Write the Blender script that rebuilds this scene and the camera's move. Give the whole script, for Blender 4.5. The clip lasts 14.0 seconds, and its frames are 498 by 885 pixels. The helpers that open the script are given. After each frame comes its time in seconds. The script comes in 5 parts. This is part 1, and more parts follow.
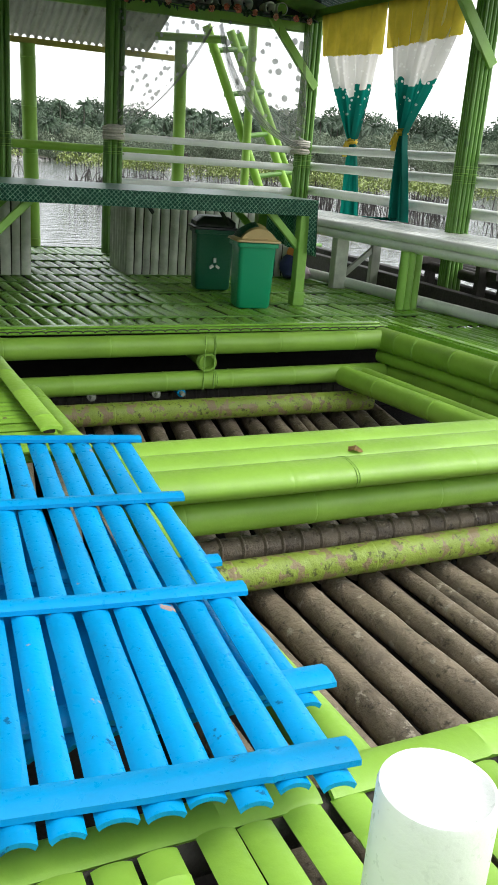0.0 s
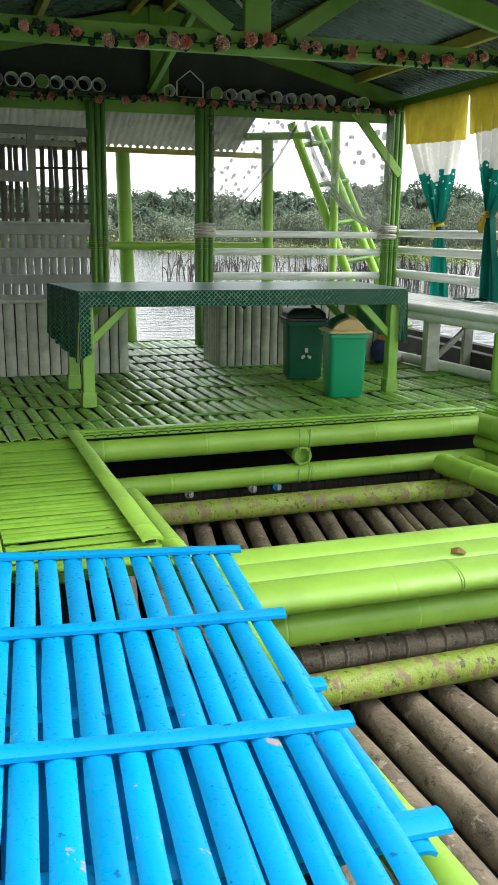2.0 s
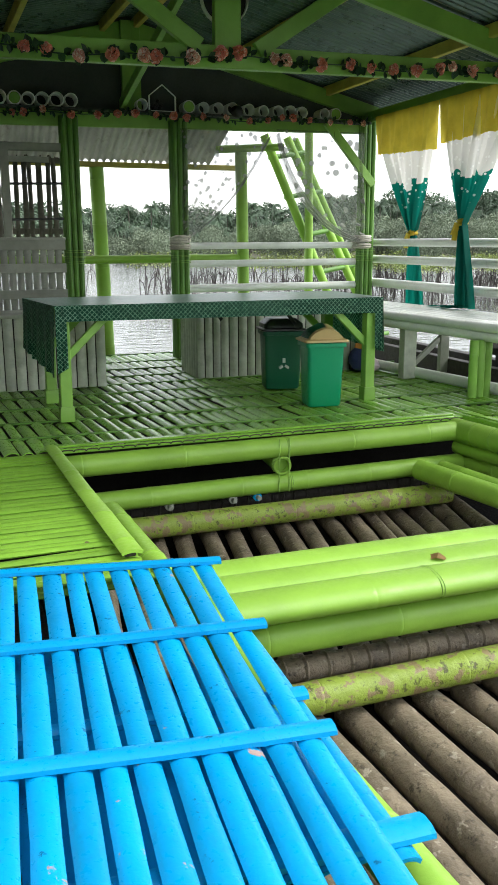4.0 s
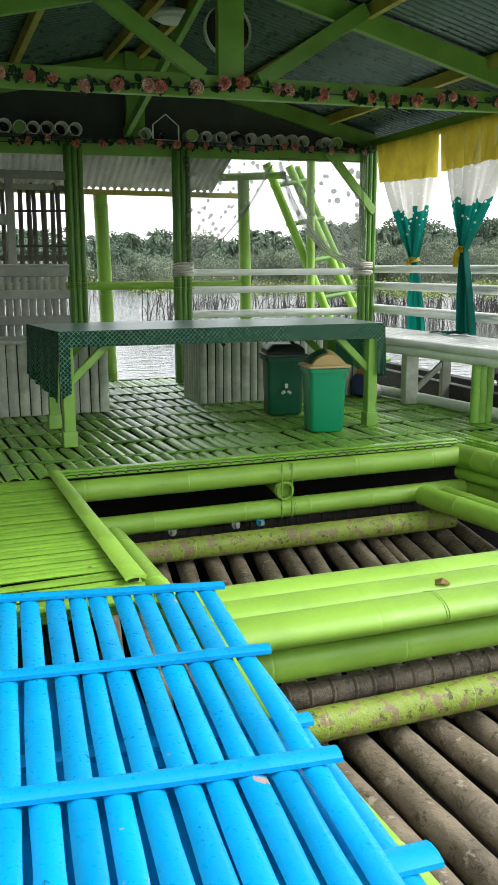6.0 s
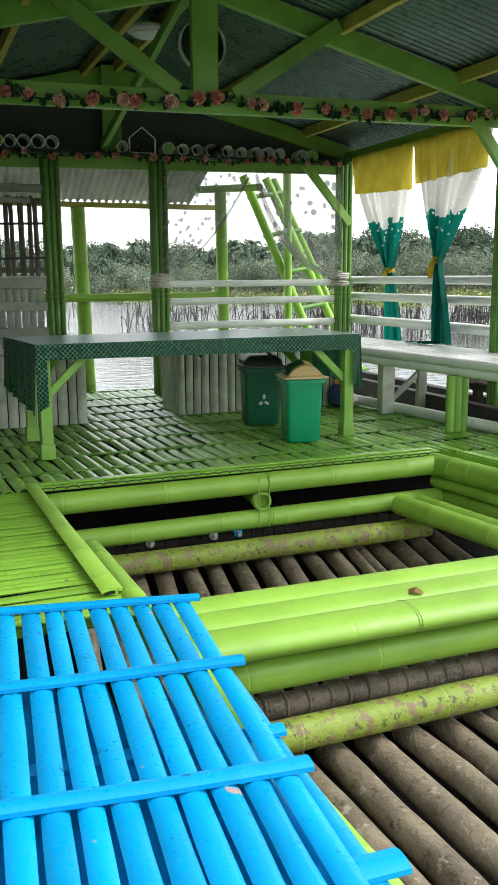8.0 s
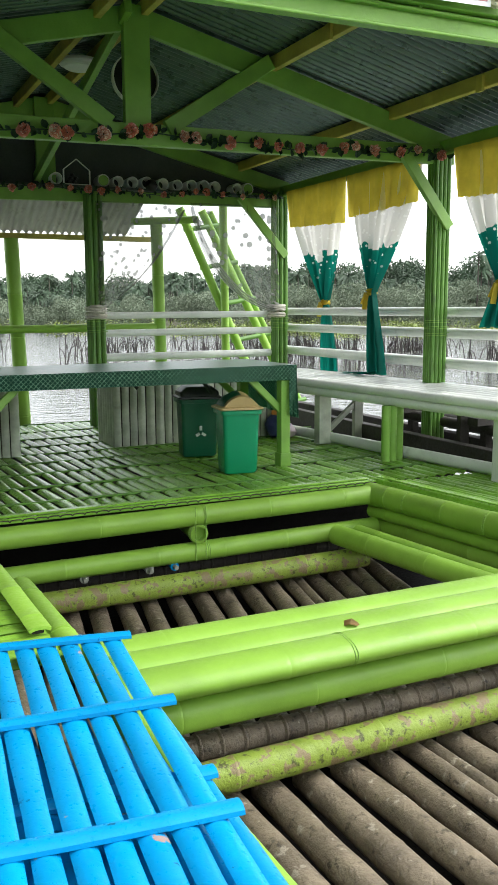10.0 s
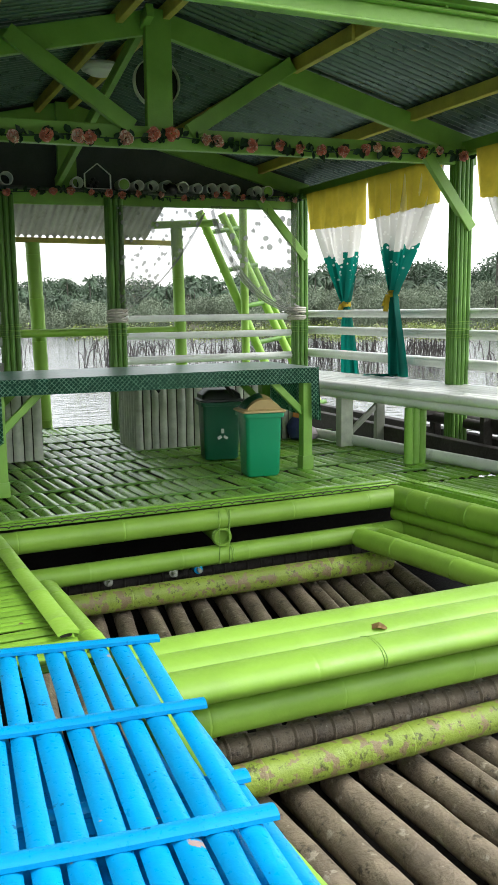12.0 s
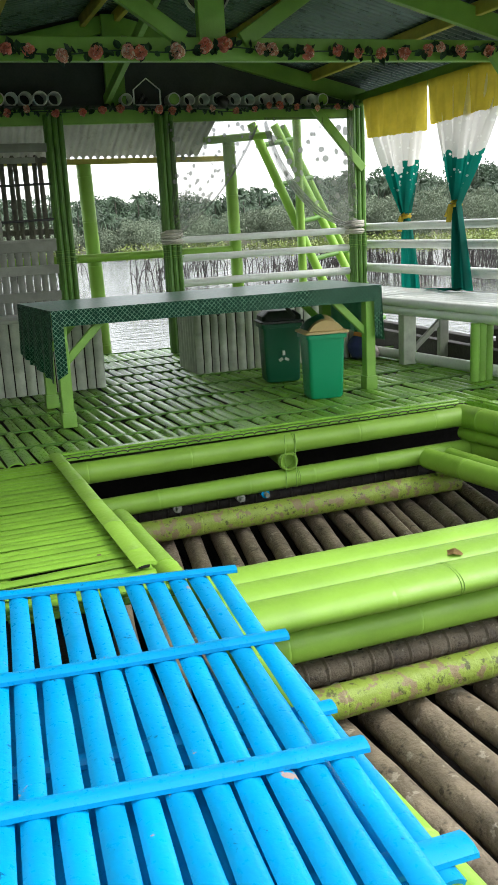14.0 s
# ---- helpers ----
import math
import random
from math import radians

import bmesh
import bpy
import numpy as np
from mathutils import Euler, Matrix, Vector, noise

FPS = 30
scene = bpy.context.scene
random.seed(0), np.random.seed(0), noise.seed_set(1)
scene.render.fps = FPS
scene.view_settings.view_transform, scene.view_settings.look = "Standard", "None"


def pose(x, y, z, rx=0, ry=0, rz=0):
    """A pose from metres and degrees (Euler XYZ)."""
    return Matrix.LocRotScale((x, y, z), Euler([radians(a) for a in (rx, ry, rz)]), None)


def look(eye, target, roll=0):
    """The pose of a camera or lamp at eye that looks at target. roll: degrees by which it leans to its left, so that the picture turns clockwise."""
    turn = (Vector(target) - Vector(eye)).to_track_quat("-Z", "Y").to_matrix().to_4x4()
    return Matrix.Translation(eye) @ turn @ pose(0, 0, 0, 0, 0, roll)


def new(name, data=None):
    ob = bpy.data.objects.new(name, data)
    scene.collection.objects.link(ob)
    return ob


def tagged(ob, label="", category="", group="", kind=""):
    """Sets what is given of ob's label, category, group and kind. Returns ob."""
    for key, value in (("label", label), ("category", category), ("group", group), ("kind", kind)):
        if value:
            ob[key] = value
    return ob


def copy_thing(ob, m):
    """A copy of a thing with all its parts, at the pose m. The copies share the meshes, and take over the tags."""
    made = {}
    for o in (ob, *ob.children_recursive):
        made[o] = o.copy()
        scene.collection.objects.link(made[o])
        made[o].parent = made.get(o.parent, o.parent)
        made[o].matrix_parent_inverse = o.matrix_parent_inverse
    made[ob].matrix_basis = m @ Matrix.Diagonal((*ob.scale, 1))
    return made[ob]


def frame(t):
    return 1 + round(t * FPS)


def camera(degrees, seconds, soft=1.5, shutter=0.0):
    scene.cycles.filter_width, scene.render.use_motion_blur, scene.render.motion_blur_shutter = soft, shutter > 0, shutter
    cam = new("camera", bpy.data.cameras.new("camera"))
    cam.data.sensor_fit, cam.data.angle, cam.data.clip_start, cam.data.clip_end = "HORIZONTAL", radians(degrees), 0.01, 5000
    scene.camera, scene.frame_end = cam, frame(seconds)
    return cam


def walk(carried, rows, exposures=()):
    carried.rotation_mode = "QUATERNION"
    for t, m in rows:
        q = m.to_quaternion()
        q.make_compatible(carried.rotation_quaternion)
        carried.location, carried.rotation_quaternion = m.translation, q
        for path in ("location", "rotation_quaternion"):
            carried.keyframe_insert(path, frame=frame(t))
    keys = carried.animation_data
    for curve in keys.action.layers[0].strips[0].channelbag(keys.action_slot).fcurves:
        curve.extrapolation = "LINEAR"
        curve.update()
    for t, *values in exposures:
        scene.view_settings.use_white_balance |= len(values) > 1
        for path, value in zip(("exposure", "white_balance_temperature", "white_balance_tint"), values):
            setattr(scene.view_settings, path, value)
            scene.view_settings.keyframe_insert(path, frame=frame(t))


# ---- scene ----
cam = camera(32.2, 14.0, soft=0.8)
# seconds, eye x y z, yaw to the left of +y, pitch up, lean to the left
PATH = [
    (0.0, -0.0096, -0.0324, 1.0369, -25.902, -18.473, 4.446),
    (0.5, -0.0183, -0.0331, 1.0435, -25.643, -18.612, 4.495),
    (1.0, -0.0141, -0.0164, 1.0466, -23.201, -18.614, 3.525),
    (1.5, -0.0134, -0.0141, 1.1091, -21.39, -16.766, 2.763),
    (2.0, -0.0148, 0.0052, 1.1595, -19.193, -13.962, 0.91),
    (2.5, -0.0336, 0.0175, 1.1763, -17.426, -11.755, -0.872),
    (3.0, -0.0279, 0.0203, 1.1648, -18.194, -11.187, -0.473),
    (3.5, -0.0105, 0.0042, 1.1537, -19.774, -13.035, -0.226),
    (3.7, -0.0013, 0.0001, 1.1571, -20.378, -13.3, -0.194),
    (6.0, -0.0112, -0.0021, 1.1546, -20.35, -11.503, -0.109),
    (6.5, -0.0117, -0.008, 1.1551, -20.39, -12.011, -0.11),
    (7.0, -0.0209, -0.0137, 1.157, -20.101, -11.813, -0.09),
    (7.5, 0.0083, -0.0343, 1.1613, -20.927, -11.603, 0.114),
    (7.7, 0.0027, -0.042, 1.1748, -21.284, -11.342, -0.071),
    (9.8, 0.0378, -0.0102, 1.1669, -24.443, -9.045, -0.392),
    (10.0, 0.0519, -0.0171, 1.17, -25.545, -8.871, -0.296),
    (10.5, 0.0486, -0.027, 1.1727, -26.643, -8.388, -0.366),
    (11.0, 0.0418, -0.0154, 1.1701, -26.081, -8.152, -0.5),
    (11.5, 0.0319, -0.0174, 1.1688, -25.02, -8.486, -0.775),
    (12.0, 0.0224, 0.0046, 1.1702, -24.378, -8.686, -0.657),
    (12.5, -0.0044, 0.0383, 1.2007, -22.96, -9.986, -0.882),
    (13.0, -0.0124, 0.0576, 1.2264, -20.33, -12.628, -2.37),
    (13.5, -0.0159, 0.0674, 1.2215, -19.636, -14.084, -3.186),
    (14.0, -0.0159, 0.0707, 1.2162, -20.515, -14.151, -2.943),
]


def aimed(x, y, z, yaw, pitch, lean):
    return pose(x, y, z, 90 + pitch, 0, yaw) @ pose(0, 0, 0, 0, 0, lean)


walk(cam, [(t, aimed(*row)) for t, *row in PATH], exposures=((0.0, 1.57), (1.0, 1.60), (2.0, 1.85), (14.0, 1.85)))
# ---- end of path ----

# ---- light ----
world = bpy.data.worlds.new("overcast_sky")
scene.world = world
world.use_nodes = True
_wn = world.node_tree.nodes
_sky = _wn.new("ShaderNodeTexSky")
_sky.sky_type = "NISHITA"
_sky.sun_disc = False
_sky.sun_elevation = radians(50)
_sky.sun_rotation = radians(116.6)
_sky.air_density, _sky.dust_density, _sky.ozone_density = 1.0, 1.0, 1.0
_soft = _wn.new("ShaderNodeHueSaturation")
_soft.inputs["Saturation"].default_value = 0.18
world.node_tree.links.new(_sky.outputs[0], _soft.inputs["Color"])
world.node_tree.links.new(_soft.outputs[0], _wn["Background"].inputs["Color"])
_wn["Background"].inputs["Strength"].default_value = 0.15
_sun = new("sun", bpy.data.lights.new("sun", "SUN"))
_sun.data.energy, _sun.data.angle, _sun.data.color = 0.6, radians(20), (1.0, 0.97, 0.92)
_sun.matrix_world = look((6.0, -3.0, 8.0), (0, 0, 0))


# ---- materials ----
def shader(name, rough=0.5, metal=0.0):
    m = bpy.data.materials.new(name)
    m.use_nodes = True
    n = m.node_tree.nodes
    b = n["Principled BSDF"]
    b.inputs["Roughness"].default_value, b.inputs["Metallic"].default_value = rough, metal
    return m, n, m.node_tree.links, b


def noise_at(n, links, where, scale, detail=4.0, rough=0.55, stretch=(1, 1, 1)):
    mp = n.new("ShaderNodeMapping")
    mp.inputs["Scale"].default_value = stretch
    tx = n.new("ShaderNodeTexNoise")
    tx.inputs["Scale"].default_value, tx.inputs["Detail"].default_value, tx.inputs["Roughness"].default_value = scale, detail, rough
    links.new(where, mp.inputs["Vector"])
    links.new(mp.outputs[0], tx.inputs["Vector"])
    return tx.outputs["Fac"]


def blend(n, links, fac, a, b):
    mx = n.new("ShaderNodeMix")
    mx.data_type = "RGBA"
    for value, slot in ((fac, 0), (a, 6), (b, 7)):
        if hasattr(value, "links") or hasattr(value, "is_linked"):
            links.new(value, mx.inputs[slot])
        elif slot == 0:
            mx.inputs[0].default_value = value
        else:
            mx.inputs[slot].default_value = (*value, 1)
    return mx.outputs[2]


def ramp(n, links, fac, lo, hi, out_lo=0.0, out_hi=1.0):
    mr = n.new("ShaderNodeMapRange")
    links.new(fac, mr.inputs[0])
    for i, v in enumerate((lo, hi, out_lo, out_hi)):
        mr.inputs[i + 1].default_value = v
    return mr.outputs[0]


def surface(name, col, rough=0.4, var=0.18, scale=5.0, chip=None, chips=0.7, chip_scale=14.0, dirt=None, dirts=0.62, dirt_scale=5.0, dirt_soft=0.16,
            bump=0.15, bump_scale=60.0, metal=0.0, stretch=(1, 1, 1), gloss_var=0.15):
    """A painted or raw surface: two scales of tone, chips down to another colour, dirt, fine relief."""
    m, n, links, b = shader(name, rough, metal)
    tc = n.new("ShaderNodeTexCoord").outputs["Object"]
    info = n.new("ShaderNodeObjectInfo")
    shift = n.new("ShaderNodeVectorMath")
    links.new(tc, shift.inputs[0])
    sc = n.new("ShaderNodeVectorMath")
    sc.operation = "SCALE"
    sc.inputs[0].default_value = (7.3, 3.1, 5.7)
    links.new(info.outputs["Random"], sc.inputs["Scale"])
    links.new(sc.outputs[0], shift.inputs[1])
    at = shift.outputs[0]
    tone = noise_at(n, links, at, scale, 5, 0.6, stretch)
    c = blend(n, links, ramp(n, links, tone, 0.3, 0.7), tuple(v * (1 - var) for v in col), tuple(min(1, v * (1 + var)) for v in col))
    hs = n.new("ShaderNodeHueSaturation")
    links.new(ramp(n, links, info.outputs["Random"], 0, 1, 0.9, 1.08), hs.inputs["Value"])
    links.new(c, hs.inputs["Color"])
    c = hs.outputs[0]
    if dirt:
        d = noise_at(n, links, at, dirt_scale, 8, 0.7)
        c = blend(n, links, ramp(n, links, d, dirts, dirts + dirt_soft, 0, 0.8), c, dirt)
    if chip:
        k = noise_at(n, links, at, chip_scale, 6, 0.65)
        c = blend(n, links, ramp(n, links, k, chips, chips + 0.02), c, chip)
    links.new(c, b.inputs["Base Color"])
    fine = noise_at(n, links, at, bump_scale, 6, 0.6, stretch)
    links.new(ramp(n, links, fine, 0.3, 0.7, max(0.02, rough - gloss_var), rough + gloss_var), b.inputs["Roughness"])
    bp = n.new("ShaderNodeBump")
    bp.inputs["Strength"].default_value, bp.inputs["Distance"].default_value = bump, 0.01
    links.new(fine, bp.inputs["Height"])
    links.new(bp.outputs[0], b.inputs["Normal"])
    return m


TAN = (0.42, 0.27, 0.13)
LIME = surface("lime_paint", (0.245, 0.45, 0.052), 0.48, 0.14, 3, chip=(0.25, 0.22, 0.10), chips=0.76, dirt=(0.14, 0.24, 0.03), dirts=0.68, bump=0.12)
LIME_DECK = surface("lime_deck_paint", (0.20, 0.42, 0.045), 0.30, 0.25, 5, gloss_var=0.07, chip=(0.13, 0.12, 0.06), chips=0.75, dirt=(0.045, 0.07, 0.02), dirts=0.64, bump=0.06)
LIME_WOOD = surface("lime_wood_paint", (0.205, 0.40, 0.065), 0.45, 0.15, 4, chip=(0.3, 0.24, 0.12), chips=0.76, dirt=(0.06, 0.12, 0.03), dirts=0.64, bump=0.2)
# darker copy of the lime paint, shade of the posts put into the colour
LIME_SHADED = surface("shaded_lime_paint", (0.095, 0.225, 0.03), 0.5, 0.2, 4, chip=(0.2, 0.17, 0.09), chips=0.74, dirt=(0.03, 0.06, 0.02), dirts=0.60, bump=0.15)
MOSSY = surface("worn_green_bamboo", (0.235, 0.325, 0.04), 0.55, 0.25, 4, chip=(0.225, 0.175, 0.085), chips=0.535, chip_scale=16, dirt=(0.04, 0.03, 0.014), dirts=0.565, dirt_scale=26, dirt_soft=0.05, bump=0.6, bump_scale=40)
# worn, stained walkway paint; base tone lowered to stand for the roof's shade
WALK_SHADED = surface("worn_shaded_walkway", (0.175, 0.36, 0.03), 0.55, 0.18, 4, chip=(0.10, 0.085, 0.04), chips=0.69, chip_scale=16, dirt=(0.05, 0.10, 0.015), dirts=0.62, dirt_scale=12, bump=0.25)
# near black, stands for the deep shade under floor and logs
BLACK_SHADE = surface("black_gap_shade", (0.007, 0.0065, 0.0055), 0.75, 0.3, 5, bump=0.3)
BLACK_SHADE.node_tree.nodes["Principled BSDF"].inputs["Specular IOR Level"].default_value = 0.1
LOGWOOD = surface("weathered_log", (0.20, 0.162, 0.112), 0.50, 0.40, 6, chip=(0.34, 0.30, 0.23), chips=0.61, chip_scale=17, dirt=(0.03, 0.023, 0.015), dirts=0.565, dirt_scale=20, dirt_soft=0.08, bump=0.9, bump_scale=45)
# old dark bamboo, darkened further to stand for shade under the floors
OLDWOOD_SHADE = surface("old_bamboo_and_shade", (0.035, 0.03, 0.024), 0.75, 0.4, 5, dirt=(0.012, 0.011, 0.009), dirts=0.5, bump=0.5)
BLUE = surface("blue_paint", (0.0, 0.285, 0.60), 0.36, 0.10, 3, chip=(0.36, 0.26, 0.22), chips=0.685, chip_scale=9, dirt=(0.001, 0.05, 0.13), dirts=0.635, dirt_scale=15, dirt_soft=0.03, bump=0.14)
BLUE.node_tree.nodes["Principled BSDF"].inputs["Specular IOR Level"].default_value = 0.3
WHITE = surface("white_paint", (0.80, 0.83, 0.77), 0.36, 0.08, 4, chip=(0.35, 0.32, 0.26), chips=0.74, dirt=(0.40, 0.40, 0.37), dirts=0.62, bump=0.15)
# aged white split by light: dimmed for the kitchen, brighter for the lit counters
GREYWHITE = surface("aged_white_dimmed", (0.25, 0.265, 0.215), 0.5, 0.2, 6, chip=(0.20, 0.17, 0.13), chips=0.70, dirt=(0.20, 0.19, 0.16), dirts=0.57, bump=0.3)
LITWHITE = surface("aged_white_lit", (0.46, 0.49, 0.40), 0.45, 0.22, 8, chip=(0.20, 0.17, 0.13), chips=0.72, dirt=(0.26, 0.26, 0.20), dirts=0.58, bump=0.25)
YELLOWWOOD = surface("yellow_green_lumber", (0.52, 0.44, 0.09), 0.6, 0.2, 5, chip=(0.3, 0.2, 0.1), chips=0.72, bump=0.25)
TIN = surface("galvanised_sheet", (0.09, 0.135, 0.125), 0.30, 0.12, 1.5, dirt=(0.12, 0.14, 0.13), dirts=0.62, dirt_scale=2.5, bump=0.0, bump_scale=8, gloss_var=0.06, metal=0.45)
SCREENWOOD = surface("dark_screen_bamboo", (0.11, 0.10, 0.08), 0.6, 0.35, 8, dirt=(0.03, 0.027, 0.02), dirts=0.56, bump=0.3)
PALETIN = surface("pale_roof_sheet", (0.55, 0.56, 0.50), 0.5, 0.15, 3, dirt=(0.3, 0.29, 0.22), dirts=0.55, bump=0.1, metal=0.1)
DARKBOARD = surface("dark_gable_board", (0.06, 0.068, 0.062), 0.7, 0.2, 3, bump=0.2)
BINGREEN = surface("green_bin_plastic", (0.003, 0.26, 0.115), 0.34, 0.06, 3, bump=0.06, bump_scale=200)
BINDARK = surface("dark_green_bin_plastic", (0.006, 0.10, 0.05), 0.36, 0.06, 3, bump=0.06, bump_scale=200)
LIDTAN = surface("tan_lid_plastic", (0.42, 0.31, 0.12), 0.42, 0.1, 4, dirt=(0.25, 0.2, 0.1), bump=0.08)
LIDDARK = surface("black_lid_plastic", (0.02, 0.025, 0.022), 0.4, 0.2, 4, bump=0.08)
BLACK = surface("black_rubber", (0.012, 0.012, 0.012), 0.5, 0.2, 4, bump=0.1)
ROPE = surface("twine", (0.55, 0.53, 0.46), 0.85, 0.2, 30, bump=0.5, bump_scale=200)
GREENWIRE = surface("green_twine", (0.20, 0.36, 0.06), 0.7, 0.3, 30, bump=0.4, bump_scale=200)
LEAF = surface("fabric_leaf", (0.012, 0.045, 0.016), 0.55, 0.3, 30, bump=0.1)
PETAL = surface("fabric_petal", (0.70, 0.22, 0.16), 0.6, 0.3, 25, chip=(0.80, 0.58, 0.50), chips=0.56, chip_scale=55, bump=0.1)
PETAL2 = surface("pale_fabric_petal", (0.70, 0.30, 0.22), 0.6, 0.3, 25, chip=(0.85, 0.68, 0.58), chips=0.52, chip_scale=55, bump=0.1)
YELLOW = surface("yellow_cloth", (0.72, 0.58, 0.07), 0.75, 0.15, 6, bump=0.3, bump_scale=220)


def let_through(m, share):
    """Makes thin cloth let some light through."""
    n, links = m.node_tree.nodes, m.node_tree.links
    b = n["Principled BSDF"]
    tr = n.new("ShaderNodeBsdfTranslucent")
    for link in list(links):
        if link.to_node == b and link.to_socket.name == "Base Color":
            links.new(link.from_socket, tr.inputs["Color"])
    mx = n.new("ShaderNodeMixShader")
    mx.inputs[0].default_value = share
    links.new(b.outputs[0], mx.inputs[1])
    links.new(tr.outputs[0], mx.inputs[2])
    links.new(mx.outputs[0], n["Material Output"].inputs["Surface"])


let_through(YELLOW, 0.55)
let_through(PALETIN, 0.5)
WHITEPLASTIC = surface("white_plastic", (0.80, 0.81, 0.82), 0.4, 0.04, 3, bump=0.04)
PALM = surface("palm_green", (0.055, 0.095, 0.05), 0.6, 0.45, 0.3, bump=0.1)
BUSH = surface("bush_green", (0.15, 0.19, 0.12), 0.7, 0.4, 0.4, bump=0.1)
MANGROVE = surface("mangrove_leaf", (0.22, 0.28, 0.07), 0.6, 0.4, 1.0, bump=0.1)
ROOT = surface("mangrove_root", (0.035, 0.03, 0.026), 0.8, 0.4, 2.0, bump=0.3)
TRUNK = surface("palm_trunk", (0.07, 0.065, 0.05), 0.85, 0.3, 2.0, bump=0.3)
DRYLEAF = surface("dry_leaf", (0.30, 0.19, 0.06), 0.7, 0.4, 20, bump=0.3)
EARTH = surface("muddy_shore", (0.10, 0.10, 0.06), 0.9, 0.3, 0.2, bump=0.3)


def lattice_cloth(name, a, b):
    """Dark green plastic cloth with a pale lattice over the two object axes a and b."""
    m, n, links, bs = shader(name, 0.42)
    bs.inputs["Specular IOR Level"].default_value = 0.25
    sep = n.new("ShaderNodeSeparateXYZ")
    links.new(n.new("ShaderNodeTexCoord").outputs["Object"], sep.inputs[0])

    def op(kind, x, y=None):
        q = n.new("ShaderNodeMath")
        q.operation = kind
        for i, v in enumerate((x, y)):
            if v is None:
                continue
            if isinstance(v, (int, float)):
                q.inputs[i].default_value = v
            else:
                links.new(v, q.inputs[i])
        return q.outputs[0]

    total = None
    for sign in (1, -1):
        u = op("ADD", sep.outputs[a], op("MULTIPLY", sep.outputs[b], sign))
        d = op("ABSOLUTE", op("SUBTRACT", op("FRACT", op("DIVIDE", u, 0.031)), 0.5))
        line = op("LESS_THAN", d, 0.095)
        total = line if total is None else op("MAXIMUM", total, line)
    grain = noise_at(n, links, n.new("ShaderNodeTexCoord").outputs["Object"], 30, 5)
    base = blend(n, links, grain, (0.002, 0.045, 0.024), (0.005, 0.10, 0.05))
    links.new(blend(n, links, op("MULTIPLY", total, ramp(n, links, grain, 0.38, 0.58, 0.25, 0.95)), base, (0.26, 0.54, 0.36)), bs.inputs["Base Color"])
    return m


CLOTH_TOP = surface("green_plastic_cloth_top", (0.045, 0.22, 0.12), 0.34, 0.12, 10, bump=0.03, gloss_var=0.06)
CLOTH_FRONT = lattice_cloth("green_lattice_cloth_front", 0, 2)
CLOTH_SIDE = lattice_cloth("green_lattice_cloth_side", 1, 2)


def curtain_cloth():
    """Printed curtain: white upper part, teal lower part with pale flowers at the change."""
    m, n, links, b = shader("printed_curtain_cloth", 0.8)
    tc = n.new("ShaderNodeNewGeometry").outputs["Position"]
    sep = n.new("ShaderNodeSeparateXYZ")
    links.new(tc, sep.inputs[0])
    wob = noise_at(n, links, tc, 5, 2)
    add = n.new("ShaderNodeMath")
    add.operation = "MULTIPLY_ADD"
    links.new(wob, add.inputs[0])
    add.inputs[1].default_value = 0.5
    links.new(sep.outputs[2], add.inputs[2])
    c = blend(n, links, ramp(n, links, add.outputs[0], 1.945, 1.955), (0.003, 0.175, 0.13), (0.70, 0.69, 0.64))
    v = n.new("ShaderNodeTexVoronoi")
    v.inputs["Scale"].default_value = 19
    links.new(tc, v.inputs["Vector"])
    near = ramp(n, links, add.outputs[0], 1.70, 1.86)
    spots = n.new("ShaderNodeMath")
    spots.operation = "MULTIPLY"
    links.new(ramp(n, links, v.outputs["Distance"], 0.25, 0.20), spots.inputs[0])
    links.new(near, spots.inputs[1])
    c = blend(n, links, spots.outputs[0], c, (0.80, 0.80, 0.75))
    links.new(c, b.inputs["Base Color"])
    weave = noise_at(n, links, tc, 250, 3)
    bp = n.new("ShaderNodeBump")
    bp.inputs["Strength"].default_value, bp.inputs["Distance"].default_value = 0.2, 0.005
    links.new(weave, bp.inputs["Height"])
    links.new(bp.outputs[0], b.inputs["Normal"])
    tr = n.new("ShaderNodeBsdfTranslucent")
    links.new(c, tr.inputs["Color"])
    mx = n.new("ShaderNodeMixShader")
    mx.inputs[0].default_value = 0.62
    links.new(b.outputs[0], mx.inputs[1])
    links.new(tr.outputs[0], mx.inputs[2])
    links.new(mx.outputs[0], n["Material Output"].inputs["Surface"])
    return m


CURTAIN = curtain_cloth()


def lace(name, spot_scale, thin=0.30, dense=0.88):
    m, n, links, b = shader(name, 0.85)
    b.inputs["Base Color"].default_value = (0.28, 0.29, 0.26, 1)
    tc = n.new("ShaderNodeTexCoord").outputs["Object"]
    v = n.new("ShaderNodeTexVoronoi")
    v.inputs["Scale"].default_value = spot_scale
    links.new(tc, v.inputs["Vector"])
    spot = ramp(n, links, v.outputs["Distance"], 0.30, 0.25, thin, dense)
    tp = n.new("ShaderNodeBsdfTransparent")
    tr = n.new("ShaderNodeBsdfTranslucent")
    tr.inputs["Color"].default_value = (0.34, 0.35, 0.31, 1)
    both = n.new("ShaderNodeMixShader")
    both.inputs[0].default_value = 0.5
    links.new(b.outputs[0], both.inputs[1])
    links.new(tr.outputs[0], both.inputs[2])
    mx = n.new("ShaderNodeMixShader")
    links.new(spot, mx.inputs[0])
    links.new(tp.outputs[0], mx.inputs[1])
    links.new(both.outputs[0], mx.inputs[2])
    links.new(mx.outputs[0], n["Material Output"].inputs["Surface"])
    return m


LACE = lace("dotted_lace", 8.5, 0.40, 0.90)
